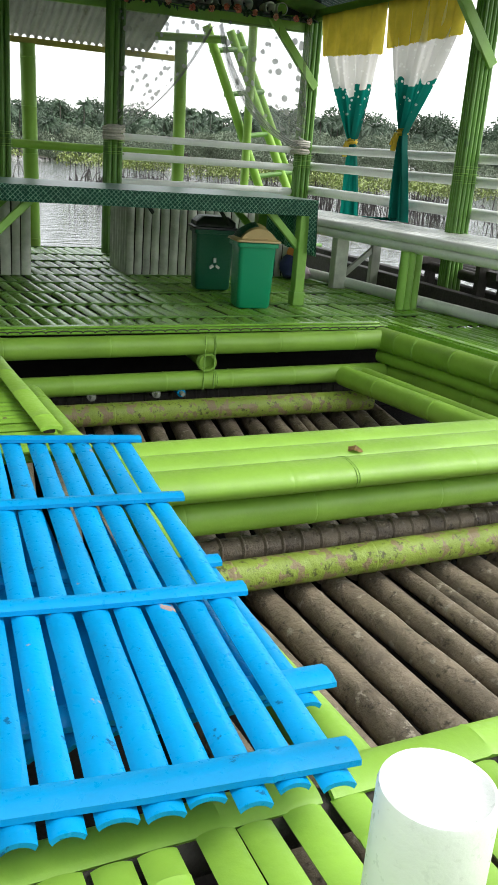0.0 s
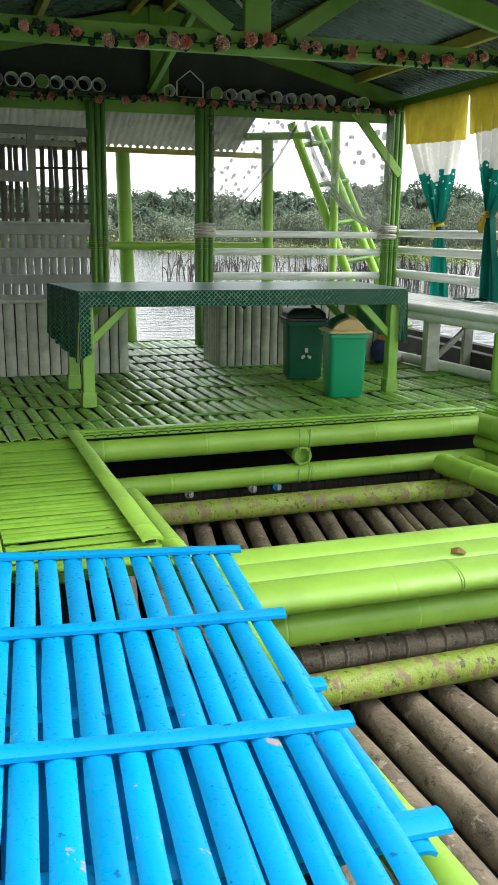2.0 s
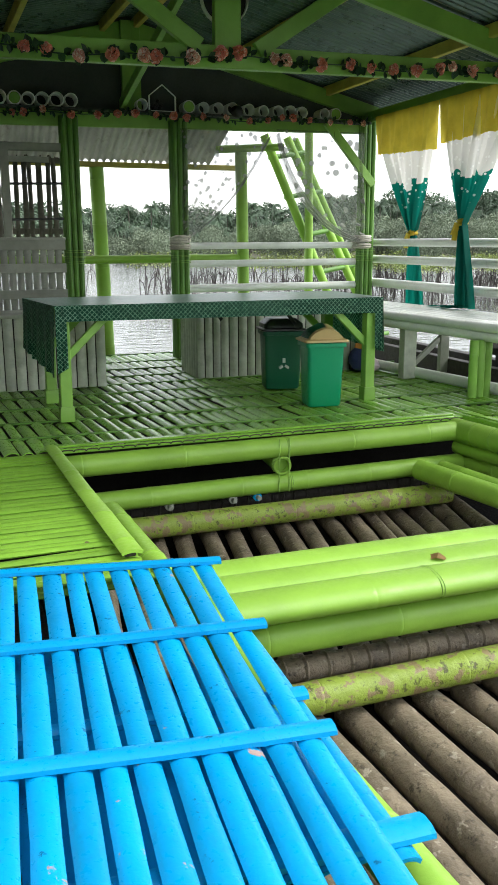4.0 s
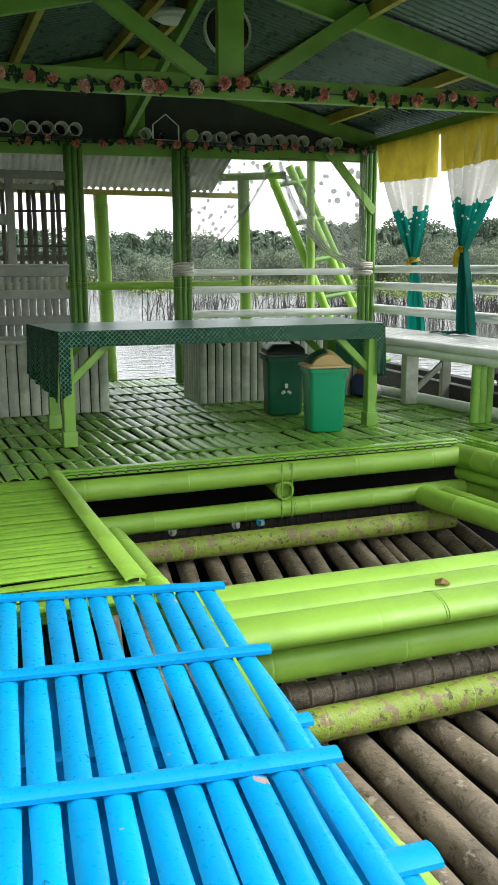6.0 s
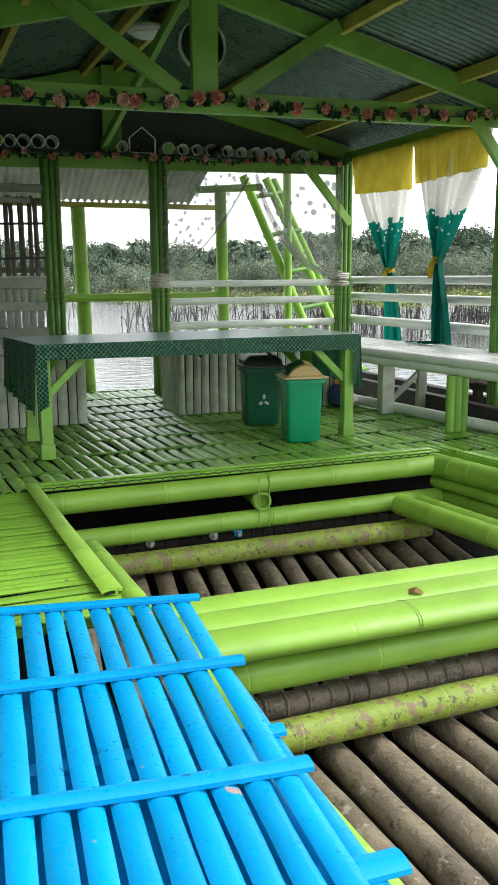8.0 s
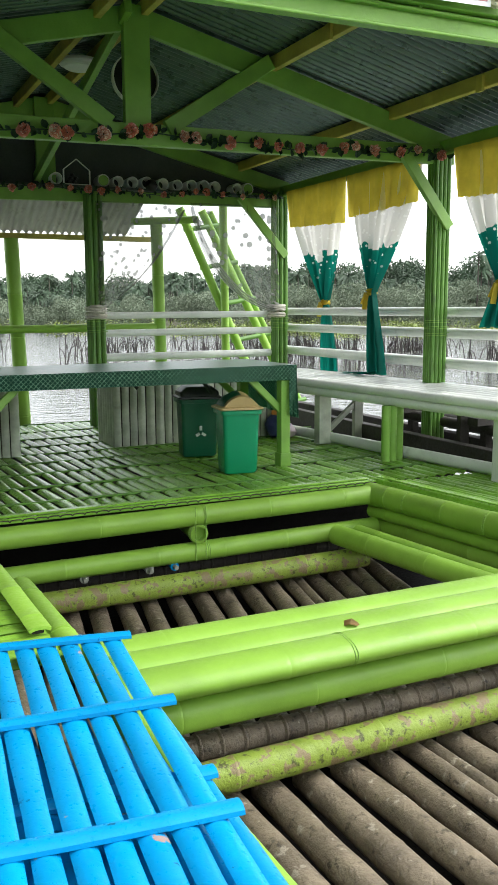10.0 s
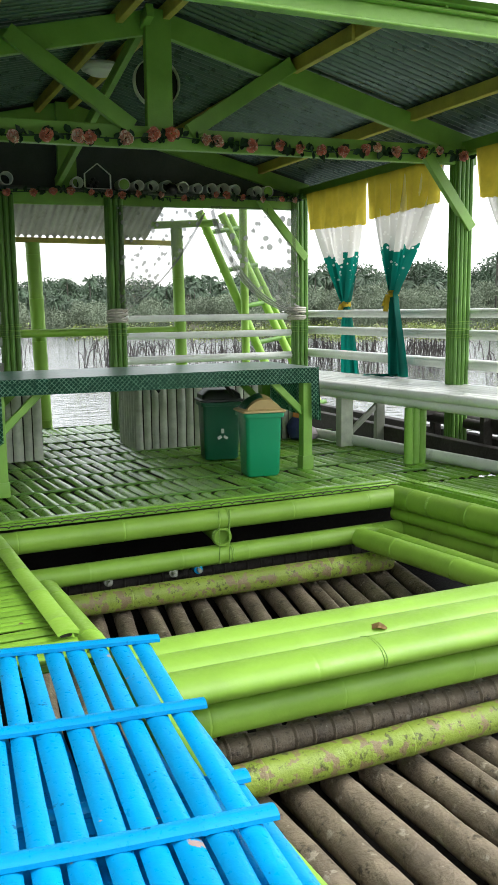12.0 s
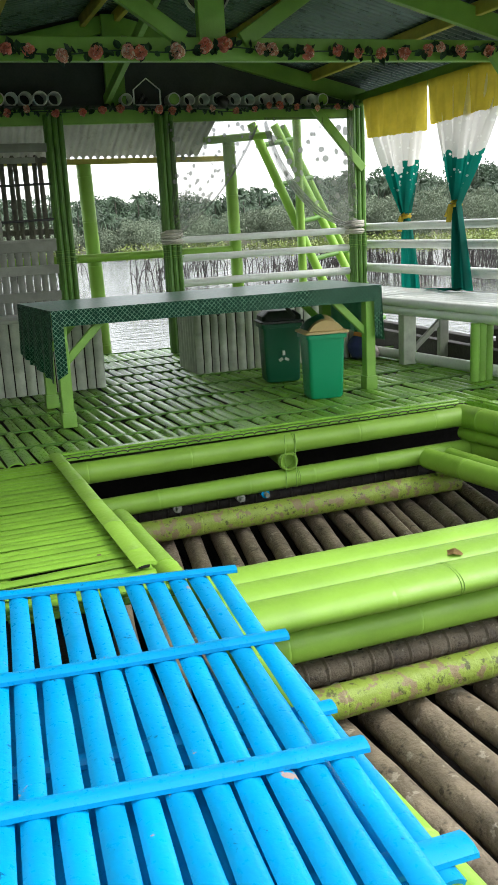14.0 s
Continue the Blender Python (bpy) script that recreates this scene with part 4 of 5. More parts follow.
for _z, _dx in ((0.523, 0.0), (0.455, 0.012)):
    part("apron", tube((bench_x(7.75) + _dx, 7.75, _z), (bench_x(3.2) + _dx, 3.2, _z), 0.036, seg=14, node=0.6, seed=int(_z * 100)), WHITE, BENCH)
for _y, _m, _w in ((6.42, LITWHITE, 0.12), (4.42, WHITE, 0.07), (7.3, GREYWHITE, 0.08), (3.5, WHITE, 0.07)):
    part("leg", bar((bench_x(_y) + 0.07, _y, 0), (bench_x(_y) + 0.07, _y, 0.43), _w, 0.09, up=(0, 1, 0)), _m, BENCH, "white board leg")
for _k in range(3):
    part("leg", tube((3.81 + 0.06 * _k, 5.42, 0), (3.81 + 0.06 * _k, 5.42, 0.43), 0.034, seg=10, node=0.4, seed=_k), LIME_WOOD, BENCH, "green bundled bamboo leg")
part("leg", bar((4.28, 6.55, 0), (4.28, 6.55, 0.43), 0.09, 0.05, up=(0, 1, 0)), GREYWHITE, BENCH, "grey back leg")
part("leg", bar((4.45, 5.3, 0), (4.45, 5.3, 0.43), 0.09, 0.05, up=(0, 1, 0)), OLDWOOD_SHADE, BENCH, "dark back leg")
part("brace", bar((3.84, 6.44, 0.05), (4.27, 6.56, 0.33), 0.03, 0.05), GREYWHITE, BENCH)
part("floor_rail", tube((3.80, 7.4, 0.045), (4.18, 4.45, 0.045), 0.045, seg=14, node=0.5, seed=77), WHITE, BENCH)

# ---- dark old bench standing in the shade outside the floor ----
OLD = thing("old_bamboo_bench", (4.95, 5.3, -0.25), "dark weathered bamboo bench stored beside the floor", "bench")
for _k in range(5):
    part("seat_pole", tube((4.66 + 0.13 * _k, 4.0, 0.20), (4.55 + 0.13 * _k, 6.35, 0.24), 0.045, seg=10, node=0.4, seed=80 + _k), OLDWOOD_SHADE, OLD)
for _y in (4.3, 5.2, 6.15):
    part("cross_bar", bar((4.46, _y, 0.29), (5.25, _y, 0.29), 0.12, 0.06), OLDWOOD_SHADE, OLD)
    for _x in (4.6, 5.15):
        part("leg", bar((_x, _y, -0.3), (_x, _y, 0.2), 0.07, 0.07, up=(0, 1, 0)), OLDWOOD_SHADE, OLD)
solo("edge_beam", bar((4.36, 2.2, 0.03), (4.36, 8.8, 0.03), 0.09, 0.20), OLDWOOD_SHADE, "dark brown floor edge beam", "beam")
solo("outer_beam", bar((4.85, 2.2, 0.0), (4.80, 8.8, 0.02), 0.10, 0.18), OLDWOOD_SHADE, "dark brown outer floor beam", "beam")


# ---- row of sawn bamboo tubes and house frame on the back beam ----
def bamboo_ring(x, z, r, closed):
    t = thing("bamboo_ring", (x, 8.40, z - r), "short sawn bamboo tube lying on the back beam", "bamboo tube", "bamboo tubes")
    bm = bmesh.new()
    seg = 22
    prof = [(r, -0.035), (r * 1.0, 0.12), (r * 0.8, 0.12), (r * 0.8, -0.02 if closed else -0.03), (r * 0.86, -0.037)]
    rows = [[bm.verts.new((x + q * math.cos(2 * math.pi * s / seg), 8.40 + d, z + q * math.sin(2 * math.pi * s / seg))) for s in range(seg)] for q, d in prof]
    for k in range(len(rows)):
        p, q = rows[k], rows[(k + 1) % len(rows)]
        for s in range(seg):
            bm.faces.new((p[s], p[(s + 1) % seg], q[(s + 1) % seg], q[s]))
    part("tube", bm, WHITE, t)
    if closed:
        bm = tube((x, 8.364, z), (x, 8.39, z), r * 0.81, seg=seg)
        part("end_wall", bm, LIME_WOOD, t, "closed green node")
    return t


solo("tube_shelf", bar((-0.6, 8.40, 2.322), (4.45, 8.40, 2.326), 0.13, 0.02, up=(0, 0, 1)), DARKBOARD, "narrow shelf board on the back beam", "shelf")
for _x, _c in ((0.24, 0), (0.372, 0), (0.504, 0), (0.637, 0), (0.768, 0), (0.902, 1), (1.022, 0), (1.145, 0), (1.274, 0), (1.401, 0), (2.06, 0), (2.516, 1), (2.664, 0), (2.81, 0),
               (2.958, 0), (3.128, 0), (3.28, 0), (3.435, 0), (3.568, 0), (3.692, 0), (3.94, 0), (4.065, 1)):
    _r = (0.062 if _x < 2 else 0.058) + 0.003 * math.sin(_x * 11)
    bamboo_ring(_x, 2.334 + _r, _r, _c)
_bm = bmesh.new()
bmesh.ops.create_icosphere(_bm, subdivisions=2, radius=0.062, matrix=pose(2.985, 8.33, 2.365))
for _v in _bm.verts:
    _v.co += 0.012 * noise.noise_vector(_v.co * 30)
solo("black_bundle", _bm, BLACK, "small black bundle between the bamboo tubes", "bundle")
HOUSE = thing("house_frame", (2.255, 8.38, 2.335), "small house shaped white frame ornament with a dark figure shape", "ornament")
_x0, _x1 = 2.129, 2.381
_pts = [(_x0, 2.342), (_x0, 2.475), ((_x0 + _x1) / 2, 2.575), (_x1, 2.475), (_x1, 2.342)]
for _k in range(5):
    _a, _b = _pts[_k], _pts[(_k + 1) % 5]
    part("frame_bar", bar((_a[0], 8.37, _a[1]), (_b[0], 8.37, _b[1]), 0.014, 0.010, bevel=0.002), WHITE, HOUSE)
_bm = bmesh.new()
for _k in range(5):
    bmesh.ops.create_icosphere(_bm, subdivisions=1, radius=0.026, matrix=pose(_x0 + 0.05 + 0.018 * _k, 8.39, 2.368 + 0.03 * (_k % 3)))
part("dark_filling", _bm, BLACK, HOUSE, "dark rounded shape inside")


# ---- flower garlands ----
def flower_mesh(name, material, seed):
    rng = random.Random(seed)
    bm = bmesh.new()
    for ring, count, r, lift in ((0, 8, 0.033, 0.002), (1, 7, 0.027, 0.012), (2, 6, 0.020, 0.021), (3, 4, 0.012, 0.028)):
        for k in range(count):
            a = 2 * math.pi * k / count + ring * 0.5 + rng.uniform(-0.3, 0.3)
            r1, up = r * rng.uniform(0.8, 1.2), lift + rng.uniform(0, 0.012)
            d = Vector((math.cos(a), 0, math.sin(a)))
            s = Vector((-math.sin(a), 0, math.cos(a)))
            base = d * 0.003 + Vector((0, -lift * 0.4, 0))
            curl = [rng.uniform(-0.006, 0.006) for _ in range(5)]
            rim = [base + d * r1 * f + s * r1 * w + Vector((0, -up * g + c, 0)) for (f, w, g), c in zip(((0.55, 0.62, 1.3), (0.95, 0.40, 0.9), (1.05, 0.0, 0.5), (0.95, -0.40, 0.9), (0.55, -0.62, 1.3)), curl)]
            hub = bm.verts.new(base)
            mid = bm.verts.new(base + d * r1 * 0.6 + Vector((0, -up * 0.5, 0)))
            v = [bm.verts.new(p) for p in rim]
            bm.faces.new((hub, v[0], mid))
            bm.faces.new((hub, mid, v[4]))
            for p, q in zip(v, v[1:]):
                bm.faces.new((mid, p, q))
    return meshed(name, bm, material)


def leaf_mesh(name, seed, size=0.032):
    bm = bmesh.new()
    v = [bm.verts.new(p) for p in ((0, 0, 0), (size * 0.45, -0.006, size * 0.4), (size * 0.4, -0.008, size * 0.9), (0, -0.004, size * 1.35), (-size * 0.4, -0.008, size * 0.9), (-size * 0.45, -0.006, size * 0.4), (0, 0.006, size * 0.7))]
    for k in range(6):
        bm.faces.new((v[6], v[k], v[(k + 1) % 6]))
    return meshed(name, bm, LEAF)


FLOWERS = [flower_mesh("flower", PETAL, 1), flower_mesh("flower", PETAL2, 2), flower_mesh("flower", PETAL, 3)]
LEAVES = [leaf_mesh("leaf", k, 0.030 + 0.005 * k) for k in range(3)]


def garland(x0, x1, y, z, rise, sag, count, seed, scale=1.0):
    t = thing("flower_garland", ((x0 + x1) / 2, y, z - 0.1), "garland of pink cloth roses and dark leaves on a beam", "garland", "flower garlands")
    rng = random.Random(seed)
    path = lambda f: Vector((x0 + (x1 - x0) * f, y, z + rise * f + sag * math.sin(f * math.pi * 5) + 0.012 * math.sin(f * 41)))
    bm = bmesh.new()
    for k in range(60):
        add_tube(bm, path(k / 60), path((k + 1) / 60), 0.005, seg=5)
    part("stem", bm, LEAF, t)
    for k in range(count):
        f = (k + 0.5 + rng.uniform(-0.38, 0.38)) / count
        s = scale * rng.uniform(0.85, 1.25)
        piece("flower", FLOWERS[rng.choice((0, 0, 1, 2))], t, Matrix.Translation(path(f) + Vector((0, -0.02, rng.uniform(-0.015, 0.015)))) @ pose(0, 0, 0, rng.uniform(-30, 20), rng.uniform(0, 90), rng.uniform(-35, 35)) @ Matrix.Scale(s, 4))
        for j in range(9):
            g = f + rng.uniform(-0.5, 0.5) / count
            piece("leaf", LEAVES[j % 3], t, Matrix.Translation(path(min(max(g, 0), 1)) + Vector((0, rng.uniform(-0.03, 0.0), 0))) @ pose(0, 0, 0, rng.uniform(-50, 50), rng.uniform(0, 360), rng.uniform(-60, 60)) @ Matrix.Scale(scale * rng.uniform(0.9, 1.5), 4))
    return t


garland(-0.35, 4.50, 5.68, 2.265, 0.075, 0.014, 27, 11, 1.02)
garland(-0.6, 4.46, 8.33, 2.265, 0.05, 0.012, 27, 12, 0.85)

# ---- ceiling lamp, round black disc ----
LAMP = thing("ceiling_lamp", (1.90, 6.85, 2.98), "round white ceiling lamp under the ridge", "lamp")


def lathe(prof, centre, seg=32, turn=None, caps=True):
    bm = bmesh.new()
    rows = [[bm.verts.new(Vector((r * math.cos(2 * math.pi * s / seg), r * math.sin(2 * math.pi * s / seg), z))) for s in range(seg)] for r, z in prof]
    for p, q in zip(rows, rows[1:]):
        for s in range(seg):
            bm.faces.new((p[s], p[(s + 1) % seg], q[(s + 1) % seg], q[s]))
    if caps:
        bm.faces.new(rows[0])
        bm.faces.new(rows[-1])
    bmesh.ops.transform(bm, verts=bm.verts, matrix=Matrix.Translation(centre) @ (turn or Matrix()))
    return bm


_hs = part("housing", lathe(((0.13, 0.06), (0.155, 0.05), (0.16, 0.03), (0.15, 0.015), (0.13, 0.01)), (1.92, 6.9, 3.015)), WHITEPLASTIC, LAMP)
part("diffuser", lathe(((0.125, 0.02), (0.12, 0.0), (0.09, -0.015), (0.04, -0.022), (0.01, -0.023)), (1.92, 6.9, 3.012)), WHITEPLASTIC, _hs, "greyish round diffuser")
solo("lamp_board", bar((1.715, 6.9, 3.075), (2.075, 6.9, 3.075), 0.12, 0.02), YELLOWWOOD, "board between purlins carrying the lamp", "board")
DISC = thing("round_speaker", (2.2, 6.4, 2.68), "round black disc with a pale rim hung behind the king post", "speaker")
part("rim", lathe(((0.169, -0.02), (0.178, -0.02), (0.178, 0.03), (0.169, 0.03), (0.169, -0.02)), (2.2, 6.4, 2.845), turn=pose(0, 0, 0, 90, 0, 0), caps=False), WHITE, DISC)
part("face", lathe(((0.168, -0.005), (0.10, 0.004), (0.02, 0.012)), (2.2, 6.4, 2.845), turn=pose(0, 0, 0, 90, 0, 0)), BLACK, DISC)
solo("speaker_bracket", bar((2.2, 6.43, 3.0), (2.2, 6.43, 3.17), 0.03, 0.03, up=(0, 1, 0)), LIME_WOOD, "short hanger under the ridge", "bracket")

# ---- banner over the front beam ----
BANNER = thing("banner", (1.6, 2.86, 2.3), "white vinyl banner with a thin red border and blurred dark print", "banner")
_m = Matrix.Translation((2.50, 2.86, 2.345)) @ pose(0, 0, 0, 0, -1.8, 0)


def on_banner(x0, x1, z0, z1, out):
    bm = box((x0, -0.002 - out, z0), (x1, 0.0 - out, z1), 0)
    bmesh.ops.transform(bm, verts=bm.verts, matrix=_m)
    return bm


part("sheet", on_banner(-1.9, 0.0, 0.0, 0.75, 0.0), WHITEPLASTIC, BANNER)
_red = surface("red_print", (0.50, 0.16, 0.18), 0.5, 0.1)
_ink = surface("dark_print", (0.03, 0.03, 0.06), 0.5, 0.1)
part("border_line", on_banner(-1.88, -0.02, 0.018, 0.022, 0.003), _red, BANNER, "thin red line")
part("border_line", on_banner(-0.022, -0.018, 0.022, 0.73, 0.003), _red, BANNER, "thin red line")
part("print_bar", on_banner(-0.62, -0.18, 0.055, 0.105, 0.003), _ink, BANNER, "dark bar of small print")
part("print_bar", on_banner(-1.4, -0.75, 0.055, 0.095, 0.003), _red, BANNER, "red bar of small print")
SPRAY = thing("flower_spray", (2.6, 2.86, 2.36), "small spray of pale cloth flowers beside the banner", "flowers")
_rng = random.Random(8)
_pale = flower_mesh("pale_flower", surface("cream_petal", (0.62, 0.60, 0.42), 0.6, 0.2, 20), 5)
for _k in range(9):
    piece("flower", _pale, SPRAY, pose(2.57 + _rng.uniform(-0.05, 0.10), 2.86, 2.40 + _rng.uniform(-0.06, 0.10), _rng.uniform(-30, 30), 0, _rng.uniform(-40, 40)) @ Matrix.Scale(0.9, 4))
for _k in range(12):
    piece("leaf", LEAVES[_k % 3], SPRAY, pose(2.57 + _rng.uniform(-0.06, 0.12), 2.87, 2.40 + _rng.uniform(-0.06, 0.10), _rng.uniform(-30, 30), _rng.uniform(0, 360), 0))


# ---- curtains on the east side ----
def curtain(x, top, tie, low, low_half, top_z=2.36, label="", seed=0, band=1.965, tail=0.0):
    """top: the two ends along y; tie and low: (y, z) of the knot and the lower hem; tail: how far the lower part hangs outwards."""
    t = thing("curtain", (x, (top[0] + top[1]) / 2, low[1]), label, "curtain", "curtains")
    rng = random.Random(seed)
    mid, half = (top[0] + top[1]) / 2, abs(top[1] - top[0]) / 2
    ph = [rng.uniform(0, 6) for _ in range(3)]
    bm = bmesh.new()
    rows, cols, grid = 46, 90, []
    for j in range(rows + 1):
        z = top_z + (low[1] - top_z) * j / rows
        if z > tie[1]:
            f = (top_z - z) / (top_z - tie[1])
            c = mid + (tie[0] - mid) * f ** 1.4
            h = half + (0.035 - half) * min(1, max(0, f - 0.02)) ** 1.3
            amp = 0.014 + 0.05 * f * (1 - f) + 0.010 * f
        else:
            f = (tie[1] - z) / (tie[1] - low[1])
            c = tie[0] + (low[0] - tie[0]) * f
            h = 0.035 + (low_half - 0.035) * f ** 0.6
            amp = 0.024 if not tail else 0.016
        row = []
        for i in range(cols + 1):
            u = 2 * i / cols - 1
            wave = math.sin(u * 16 + ph[0]) + 0.5 * math.sin(u * 37 + ph[1]) + 0.25 * math.sin(u * 7 + z * 3 + ph[2])
            row.append(bm.verts.new((x + tail * (top_z - z) / (top_z - low[1]) + amp * wave, c + h * u + 0.006 * math.sin(u * 23 + z * 5), z + 0.008 * math.sin(u * 9 + ph[2]) * (j == rows))))
        grid.append(row)
    for p, q in zip(grid, grid[1:]):
        for i in range(cols):
            bm.faces.new((p[i], p[i + 1], q[i + 1], q[i]))
    cloth = part("cloth", bm, CURTAIN, t)
    bm = bmesh.new()
    grid = []
    for j in range(9):
        f = j / 8
        row = []
        for i in range(cols + 1):
            u = 2 * i / cols - 1
            z = top_z + 0.01 + (band - top_z) * f + (0.010 * abs(math.sin(u * 34)) if j == 8 else 0) + 0.03 * u * f * math.sin(ph[0])
            row.append(bm.verts.new((x - 0.028 - (0.004 + 0.020 * f) * (math.sin(u * 13 + ph[1]) + 0.6 * math.sin(u * 29 + ph[0])), mid + (half + 0.02) * u * (1 - 0.06 * f), z)))
        grid.append(row)
    for p, q in zip(grid, grid[1:]):
        for i in range(cols):
            bm.faces.new((p[i], p[i + 1], q[i + 1], q[i]))
    part("valance", bm, YELLOW, t, "yellow scalloped valance")
    bm = bmesh.new()
    add_coil(bm, (x + tail * 0.585, tie[0], tie[1]), (0, 0, 1), 0.040, 3, 0.014, 0.014, seed)
    for k, (dy, dz) in enumerate(((0.06, -0.10), (0.03, -0.15))):
        add_bar(bm, (x + tail * 0.585 - 0.05, tie[0] + 0.01, tie[1]), (x + tail * 0.585 - 0.06, tie[0] + dy, tie[1] + dz), 0.05, 0.012, bevel=0.002)
    part("tie_band", bm, YELLOW, t, "knotted yellow tie")
    return t


solo("curtain_rod", tube((4.488, 3.0, 2.372), (4.488, 8.42, 2.352), 0.018, seg=8), LIME_WOOD, "thin green rod carrying the curtains under the eave beam", "rod")
_lab = "tied curtain, yellow valance, white and teal cloth"
curtain(4.47, (8.22, 7.08), (7.81, 1.225), (7.95, 0.42), 0.17, label=_lab + ", behind the rails", seed=1, band=1.96, tail=0.36)
curtain(4.465, (7.02, 5.93), (6.63, 1.30), (6.55, 0.575), 0.135, label=_lab + ", touching bench", seed=2, band=1.99)
curtain(4.465, (5.48, 4.20), (4.93, 1.34), (5.03, 1.02), 0.12, label=_lab + ", bunched short", seed=3, band=1.95)
# hem of the second curtain lying on the bench
_bm = bmesh.new()
_grid = []
for _i in range(25):
    _f = _i / 24
    _grid.append([_bm.verts.new((4.40 + 0.10 * (_g - 0.5) + 0.02 * math.sin(_f * 14), 6.50 + 0.52 * _f, 0.562 + 0.018 * (1 - _f) * (1 + math.sin(_g * 9 + _f * 11)) + 0.002)) for _g in (0, 0.2, 0.4, 0.6, 0.8, 1)])
for _p, _q in zip(_grid, _grid[1:]):
    for _j in range(5):
        _bm.faces.new((_p[_j], _p[_j + 1], _q[_j + 1], _q[_j]))
bmesh.ops.solidify(_bm, geom=list(_bm.faces), thickness=0.004)
solo("curtain_hem", _bm, CURTAIN, "teal curtain hem spread over the bench", "cloth")


# ---- lace swags at the back ----
def lace_swag(x_post, far, bend, z_tie, label, seed, material):
    """A net gathered at a post: far and bend are (x, z) of its far upper corner and of the point that its free edge sags to."""
    t = thing("lace_curtain", ((x_post + far[0]) / 2, 8.40, z_tie), label, "curtain", "lace curtains")
    rows, cols, grid = 40, 48, []

    def edge(f):
        a, b, c = (1 - f) ** 2, 2 * f * (1 - f), f * f
        return a * far[0] + b * bend[0] + c * x_post, a * far[1] + b * bend[1] + c * z_tie

    for j in range(rows + 1):
        ex, ez = edge(j / rows)
        row = []
        for i in range(cols + 1):
            u = i / cols
            x = x_post + (ex - x_post) * u
            z = far[1] + 0.05 - (far[1] + 0.05 - ez) * (0.35 * u + 0.65) if j else far[1] + 0.05
            row.append((x, 8.385 + 0.016 * math.sin(u * 26 + seed) * (0.4 + j / rows) + 0.008 * math.sin(u * 61), z))
        grid.append(row)
    bm = bmesh.new()
    made = [[bm.verts.new(p) for p in row] for row in grid]
    for p, q in zip(made, made[1:]):
        for i in range(cols):
            bm.faces.new((p[i], p[i + 1], q[i + 1], q[i]))
    part("net", bm, material, t)
    bm = bmesh.new()
    band = []
    for j in range(33):
        f = j / 32
        x, z = edge(f)
        wide = 0.045 + 0.16 * f * (1 - f)
        band.append([bm.verts.new((x + (w - 0.3) * wide * 0.8, 8.37 + 0.012 * math.sin(w * 19 + f * 9), z + (w - 0.3) * wide * 0.6)) for w in [k / 12 for k in range(13)]])
    for p, q in zip(band, band[1:]):
        for k in range(12):
            bm.faces.new((p[k], p[k + 1], q[k + 1], q[k]))
    part("hem", bm, NETFOLD, t, "gathered sheer grey hem fold")
    part("tie", add_coil(bmesh.new(), (x_post, 8.46, z_tie), (0, 0, 1), 0.096, 5, 0.017, 0.026, seed), ROPE, t, "white cloth tied round the post")
    return t


lace_swag(2.43, (3.34, 2.15), (2.97, 1.46), 1.13, "sheer lace curtain tied back to a post", 1, LACE_FINE)
lace_swag(4.44, (3.42, 2.18), (3.66, 1.25), 1.13, "sheer dotted lace curtain tied back to the corner post", 2, LACE)

# ---- white cool box, bottles, leaf, bag ----
COOL = thing("cool_box", (-0.12, 5.85, 0), "white plastic cool box standing on the floor", "cool box")
_cb = part("body", box((-0.42, 5.60, 0.045), (0.145, 6.05, 0.215), 0.015), WHITEPLASTIC, COOL)
part("lid", box((-0.43, 5.59, 0.217), (0.152, 6.06, 0.262), 0.015), WHITEPLASTIC, COOL)
for _x in (-0.38, 0.115):
    for _y in (5.63, 6.02):
        part("foot", box((_x - 0.018, _y - 0.018, 0.0), (_x + 0.018, _y + 0.018, 0.05), 0.005), WHITEPLASTIC, _cb)
# two bottles use the dimmed white, their shade under the floor put into colour
for _k, _x in enumerate((1.27, 1.67, 1.83)):
    _b = thing("bottle", (_x, 4.78, -0.42), "empty clear bottle floating under the floor edge", "bottle", "bottles")
    _bb = part("body", tube((_x, 4.76, -0.385), (_x + 0.02, 4.98, -0.385), 0.027, seg=14), (GREYWHITE, GREYWHITE, BLUE)[_k], _b)
    part("cap", tube((_x, 4.725, -0.385), (_x, 4.765, -0.385), 0.014, seg=12), GREYWHITE, _bb)
pole("old_beam", (0.7, 4.98, -0.46), (3.4, 4.98, -0.46), 0.05, OLDWOOD_SHADE, "dark ringed bamboo beam under the floor edge", node=0.085, bulge=1.14, seg=12, seed=9)
_bm = bmesh.new()
_v = [_bm.verts.new(p) for p in ((1.745, 2.70, -0.046), (1.765, 2.725, -0.036), (1.80, 2.72, -0.030), (1.825, 2.695, -0.048), (1.80, 2.675, -0.046), (1.765, 2.678, -0.034))]
_c = _bm.verts.new((1.785, 2.70, -0.028))
for _k in range(6):
    _bm.faces.new((_c, _v[_k], _v[(_k + 1) % 6]))
bmesh.ops.solidify(_bm, geom=list(_bm.faces), thickness=0.002)
solo("fallen_leaf", _bm, DRYLEAF, "curled dry brown leaf on the platform", "leaf")
BAG = thing("shopping_bag", (3.72, 7.05, 0), "crumpled cloth bag in blue, orange and white", "bag")
